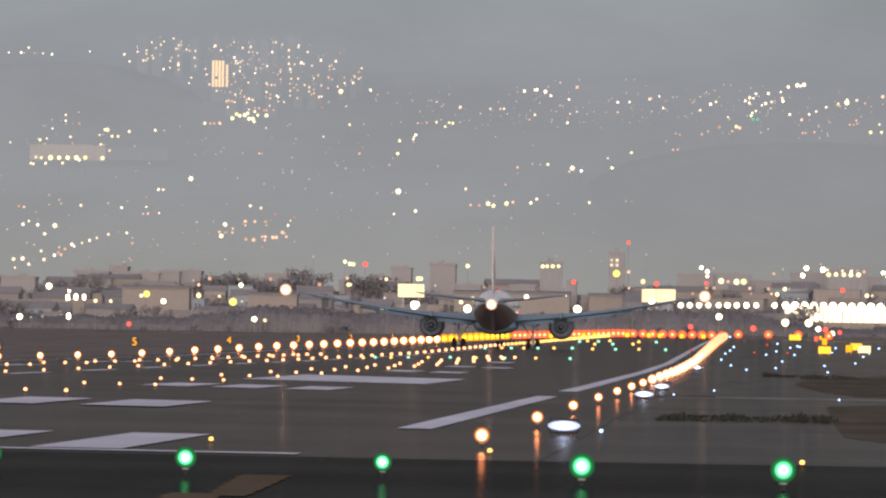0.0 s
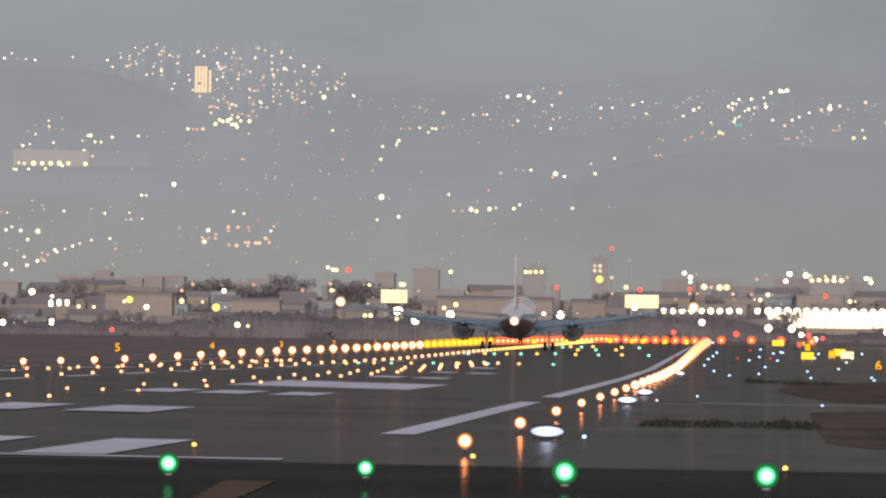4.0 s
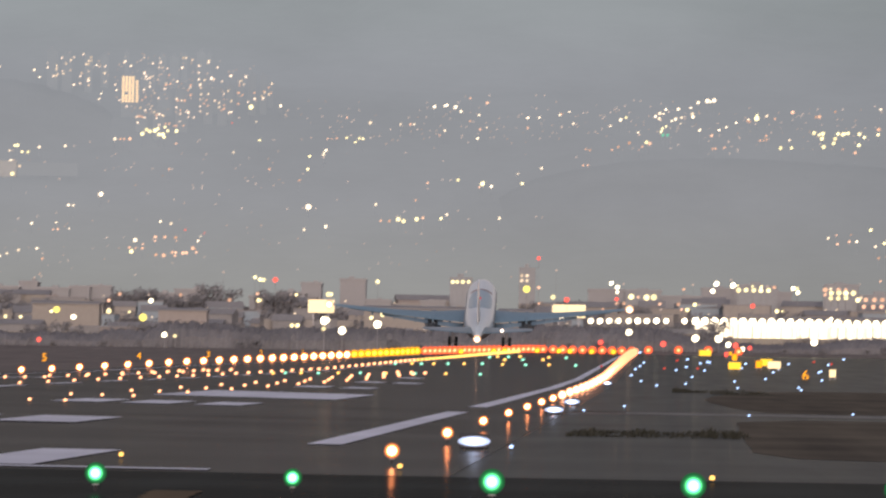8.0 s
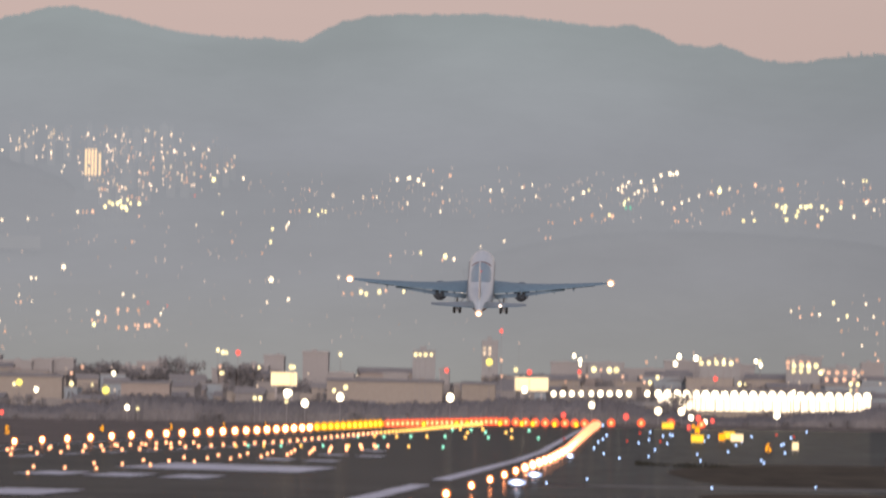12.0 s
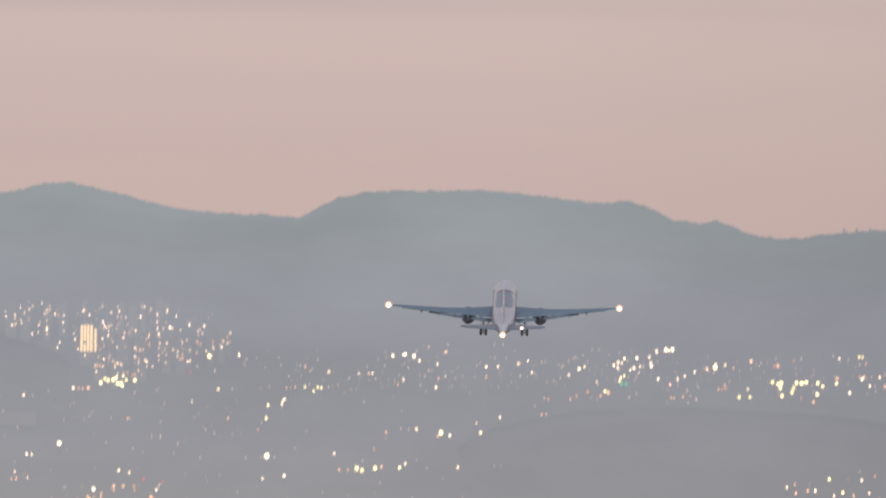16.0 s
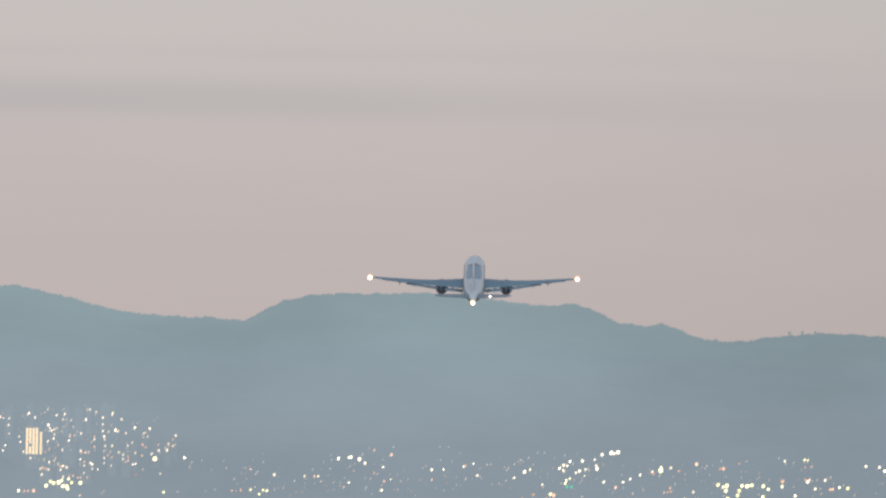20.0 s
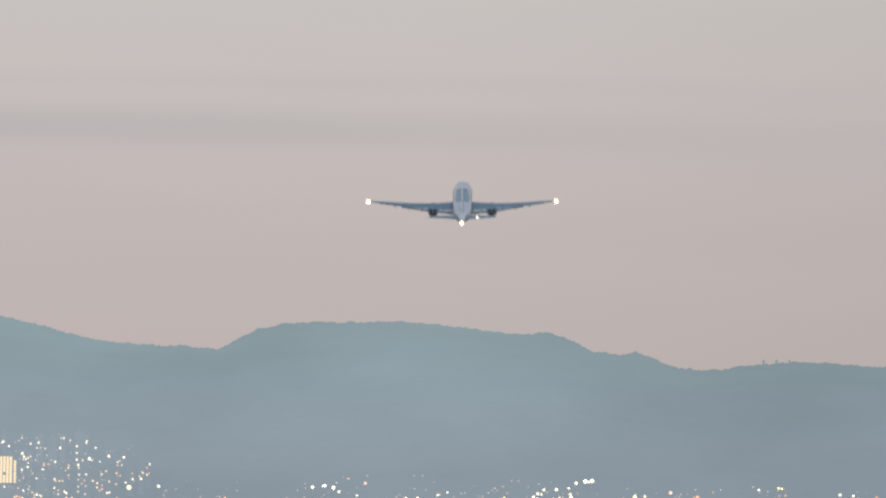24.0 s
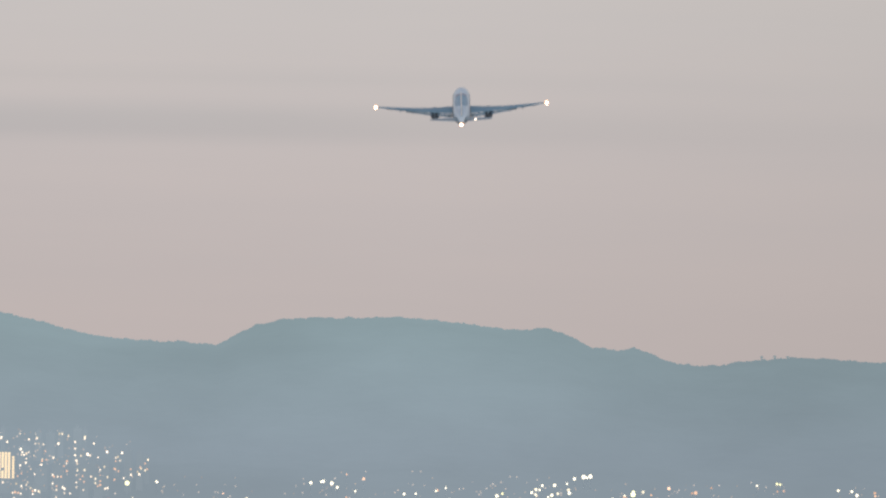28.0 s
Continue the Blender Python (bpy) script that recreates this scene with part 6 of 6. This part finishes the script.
def airliner():
    plane = empty("airliner", Matrix(), "twin-engine white wide-body airliner with blue back band, taking off", "aircraft")
    wings = []
    # fuselage, nose at +32 and tail cone at -31.5; wheels touch z = 0
    st = [(32.0, 0.05, 0.05, 4.75), (31.6, 0.6, 0.6, 4.78), (30.4, 1.45, 1.4, 4.9), (28.5, 2.25, 2.2, 5.15), (26, 2.8, 2.8, 5.35), (23, 3.05, 3.05, 5.45), (19, 3.1, 3.1, 5.5), (0, 3.1, 3.1, 5.5), (-8, 3.1, 3.1, 5.5),
          (-12, 3.02, 2.98, 5.6), (-16, 2.75, 2.65, 5.85), (-20, 2.3, 2.2, 6.2), (-24, 1.7, 1.65, 6.45), (-27.5, 1.1, 1.15, 6.55), (-30, 0.6, 0.75, 6.45), (-31.5, 0.2, 0.45, 6.3)]
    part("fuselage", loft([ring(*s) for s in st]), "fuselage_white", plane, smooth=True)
    # blue band over the rear top of the fuselage
    def cap(ya, yb, half, grow, n=14, mid=90):
        ys = [ya + (yb - ya) * k / n for k in range(n + 1)]
        s_y = [-s[0] for s in st]
        bm2 = bmesh.new()
        g = []
        for i, y in enumerate(ys):
            a0, a1 = mid - half(i / n), mid + half(i / n)
            rx, rz, zc = (lerp(-y, s_y, [s[k] for s in st]) for k in (1, 2, 3))
            g.append([bm2.verts.new(((rx + grow) * math.cos(t), y, zc + (rz + grow) * math.sin(t))) for t in [radians(a0 + (a1 - a0) * q / 16) for q in range(17)]])
        for p, q in zip(g, g[1:]):
            for i in range(16):
                bm2.faces.new((p[i], p[i + 1], q[i + 1], q[i]))
        return bm2
    # the band's two ends are rounded off
    def band(k):
        return 50 * math.sqrt(max(0.02, 1 - abs(2 * k - 1) ** 3.5))
    part("tail_livery", cap(11.0, -9.0, band, 0.025, 24), "livery_blue", plane, "blue painted band over the rear fuselage", smooth=True)
    part("livery_stripe", cap(12.2, 10.6, lambda k: 46, 0.022, 4), "livery_red", plane, "thin dark red stripe before the blue band", smooth=True)
    part("belly_paint", cap(29.0, -31.3, lambda k: 83, 0.03, 60, 270), "belly_grey", plane, "brownish-grey underside", smooth=True)
    part("belly_fairing", loft([ring(11, 1.0, 0.3, 2.8), ring(8, 2.7, 0.9, 3.0), ring(0, 3.35, 1.35, 3.3), ring(-6, 2.9, 1.0, 3.1), ring(-10, 1.2, 0.4, 2.9)]), "wing_grey", plane, smooth=True)
    for s in (-1, 1):
        part("cabin_windows", box(s * 3.06 - 0.05, s * 3.06 + 0.05, -14, 22, 6.0, 6.35), "dark_glass", plane)
        # wing with dihedral, raked back
        secs = [(1.5, 11.5, 13.5, 3.9, 0.13), (3.1, 10.2, 12.0, 4.05, 0.13), (9.6, 5.2, 8.0, 4.75, 0.115), (16, 1.0, 5.9, 5.7, 0.105), (23, -3.6, 4.1, 7.0, 0.10), (28.5, -7.2, 2.6, 8.1, 0.09), (30.45, -8.9, 1.2, 8.5, 0.08)]
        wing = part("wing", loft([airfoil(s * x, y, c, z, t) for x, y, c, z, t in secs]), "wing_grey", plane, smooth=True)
        wings.append((s, wing))
        # flaps drooped for take-off
        for xa, ya, ca, za, xb, yb, cb, zb in ((3.3, -1.9, 2.2, 3.85, 8.6, -2.9, 1.9, 4.4), (10.6, -3.2, 1.8, 4.65, 20, -5.0, 1.2, 6.15)):
            part("flap", loft([airfoil(s * xa, ya, ca, za, 0.1, 0.25), airfoil(s * xb, yb, cb, zb, 0.1, 0.25)]), "flap_grey", wing, smooth=True)
        part("aileron", loft([airfoil(s * 20.3, -5.1, 1.0, 6.25, 0.1), airfoil(s * 27, -8.2, 0.8, 7.6, 0.1)]), "flap_grey", wing, smooth=True)
        for x, y, z in ((6.2, -2.6, 3.75), (13.2, -3.9, 4.6), (17.5, -4.9, 5.3), (22, -6.2, 6.2)):
            part("flap_fairing", loft([ring(y + 4.0, 0.05, 0.06, z + 0.35, 10), ring(y + 2.4, 0.24, 0.34, z + 0.15, 10), ring(y + 0.6, 0.24, 0.36, z, 10), ring(y - 1.3, 0.05, 0.08, z - 0.2, 10)]), "flap_grey", wing, smooth=True, m=Matrix.Translation((s * x, 0, 0)))
        part("wingtip_light", ball(1.0, None, 24, 16), "nav_white", wing, "bright warm white wingtip light", True, pose(s * 30.75, -9.6, 8.55) @ Matrix.Scale(0.85, 4))
        # engine
        ex = s * 9.6
        eng = part("engine", loft([ring(12.6, 1.68, 1.68, 2.95), ring(12.0, 1.84, 1.84, 2.93), ring(10.0, 1.9, 1.9, 2.9), ring(7.5, 1.75, 1.75, 2.9), ring(5.6, 1.45, 1.45, 2.92)]), "nacelle_dark", plane, "dark turbofan engine nacelle", smooth=True, m=Matrix.Translation((ex, -6.0, 0.38)))
        part("intake_lip", loft([ring(12.62, 1.48, 1.48, 2.95), ring(12.75, 1.6, 1.6, 2.95), ring(12.62, 1.7, 1.7, 2.95)], False), "bare_aluminium", eng, smooth=True)
        part("core_exhaust", loft([ring(5.9, 1.05, 1.05, 2.91), ring(5.0, 0.9, 0.9, 2.89), ring(4.4, 0.76, 0.76, 2.88)]), "exhaust_metal", eng, smooth=True)
        part("exhaust_cone", loft([ring(4.32, 0.5, 0.5, 2.86), ring(3.7, 0.28, 0.28, 2.86), ring(3.2, 0.04, 0.04, 2.86)]), "exhaust_metal", eng, smooth=True)
        part("bypass_duct", loft([ring(5.59, 1.41, 1.41, 2.92), ring(5.56, 1.06, 1.06, 2.92)], False), "exhaust_metal", eng)
        part("pylon", loft([[Vector((x, y, z)) for x, y, z in ((-0.25, 11.0, 4.5), (0.25, 11.0, 4.5), (0.28, 11.0, 4.75), (-0.28, 11.0, 4.75))], [Vector((x, y, z)) for x, y, z in ((-0.3, 6.0, 4.3), (0.3, 6.0, 4.3), (0.3, 6.0, 5.0), (-0.3, 6.0, 5.0))], [Vector((x, y, z)) for x, y, z in ((-0.12, 1.5, 4.2), (0.12, 1.5, 4.2), (0.12, 1.5, 4.6), (-0.12, 1.5, 4.6))]]), "wing_grey", eng)
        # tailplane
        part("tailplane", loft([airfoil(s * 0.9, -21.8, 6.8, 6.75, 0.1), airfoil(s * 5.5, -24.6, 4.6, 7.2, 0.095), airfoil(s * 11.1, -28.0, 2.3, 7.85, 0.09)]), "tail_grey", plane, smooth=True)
        part("elevator", loft([airfoil(s * 1.6, -27.6, 1.3, 6.86, 0.16), airfoil(s * 10.2, -29.6, 0.7, 7.72, 0.16)]), "flap_grey", plane, smooth=True)
        part("tailplane_light", ball(0.09, pose(s * 10.78, -29.6, 7.76), 8, 6), "nav_small", plane)
    # fin
    part("fin", loft([[Vector((p.z, p.y, p.x)) for p in airfoil(zz, y, c, 0.0, t)] for zz, y, c, t in ((7.6, -16.0, 10.2, 0.036), (12.5, -20.9, 7.2, 0.05), (17.5, -25.9, 4.0, 0.08))]), "fin_white", plane, "tall white tail fin", smooth=True)
    part("fin_cap", box(-0.12, 0.12, -29.8, -26.1, 17.5, 17.62, 0.04), "fuselage_white", plane)
    part("fin_edge", loft([[Vector((a, y - 0.02, z)) for a, y in ((-0.07, y1), (0.07, y1), (0.07, y1 - 0.12), (-0.07, y1 - 0.12))] for z, y1 in ((8.6, -26.85), (12.5, -28.15), (17.4, -29.9))]), "fin_white", plane)
    part("tail_light", ball(1.0, None, 24, 16), "nav_white", plane, "bright white tail cone light", True, pose(0, -31.8, 6.3) @ Matrix.Scale(0.78, 4))
    part("logo_light", ball(0.34, pose(5.0, -28.9, 7.5), 12, 8), "nav_small", plane)
    part("beacon", ball(0.2, pose(0, 1, 8.72), 8, 6), "beacon_red", plane, "red beacon on the fuselage top")
    # main gear, six wheels each; pivots at the wing root
    gears = []
    for s in (-1, 1):
        g = part("main_gear", tube(0.24, 0.2, 3.0, Matrix.Translation((0, 0, -3.4))), "metal_grey", plane, "main landing gear leg", m=pose(s * 5.5, 0, 4.0))
        part("bogie_beam", box(-0.18, 0.18, -1.75, 1.75, -3.55, -3.2, 0.05), "metal_grey", g)
        part("drag_brace", tube(0.09, 0.09, 2.6, pose(0, 1.6, -0.6, 145, 0, 0), 8), "metal_grey", g)
        part("side_brace", tube(0.09, 0.09, 2.7, pose(-s * 1.7, 0, -0.3, 0, s * 145, 0), 8), "metal_grey", g)
        part("gear_door", box(s * 0.55 - 0.04, s * 0.55 + 0.04, -0.9, 0.9, -2.2, 0.1, 0.02), "wing_grey", g)
        for y in (-1.45, 0, 1.45):
            for q in (-0.68, 0.68):
                wbm = bmesh.new()
                prof = [(0.3, -0.24), (0.5, -0.3), (0.66, -0.26), (0.71, -0.1), (0.71, 0.1), (0.66, 0.26), (0.5, 0.3), (0.3, 0.24)]
                rr = [[wbm.verts.new((x, r * math.cos(2 * math.pi * k / 18), r * math.sin(2 * math.pi * k / 18))) for r, x in prof] for k in range(18)]
                for k in range(18):
                    for j in range(7):
                        wbm.faces.new((rr[k][j], rr[k][j + 1], rr[(k + 1) % 18][j + 1], rr[(k + 1) % 18][j]))
                wm = Matrix.Translation((q, y, -3.29))
                part("tyre", wbm, "tyre_rubber", g, smooth=True, m=wm)
                part("rim", tube(0.3, 0.3, 0.3, pose(0, 0, 0, 0, 90, 0) @ Matrix.Translation((0, 0, -0.15))), "metal_grey", g, m=wm)
        gears.append((s, g))
    nose = part("nose_gear", tube(0.15, 0.12, 2.6, Matrix.Translation((0, 0, -2.8))), "metal_grey", plane, "nose landing gear leg", m=pose(0, 25.8, 3.3))
    for q in (-0.3, 0.3):
        part("tyre", tube(0.52, 0.52, 0.34, pose(q - 0.17, 0, -2.78, 0, 90, 0), 18), "tyre_rubber", nose)
    return plane, wings, gears, nose


plane, wings, gears, nose = airliner()


def motions():
    walk(plane, [(t, pose(x, y, z + lerp(t, (0, 6, 9, 28), (0.5, 0.5, 0.35, 0.35)), p + lerp(t, (4, 8), (0, 0.5)), b, 0)) for t, x, y, z, p, b in FLIGHT])
    for s, w in wings:
        root = Matrix.Translation((s * 3.1, 0, 4.05))
        bend = [(t, root @ pose(0, 0, 0, 0, -s * a, 0) @ root.inverted()) for t, a in ((0, -1.0), (3, -0.8), (9, 0.8), (28, 0.8))]
        walk(w, bend)
    for s, g in gears:
        down = pose(s * 5.5, 0, 4.0)
        hang = pose(s * 5.5, 0, 3.1)
        walk(g, [(0, down), (5.5, down), (8.0, hang), (16.5, hang), (17.6, pose(s * 5.3, 0, 3.5, 0, s * 30, 0)), (18.8, pose(s * 4.6, 0, 4.4, 0, s * 70, 0)), (19.6, pose(s * 3.8, 0, 4.6, 0, s * 88, 0)), (28, pose(s * 3.8, 0, 4.6, 0, s * 88, 0))])
    down = pose(0, 25.8, 3.3)
    walk(nose, [(0, down), (16.5, down), (18.5, pose(0, 25.8, 3.9, 80, 0, 0)), (28, pose(0, 25.8, 3.9, 80, 0, 0))])


motions()
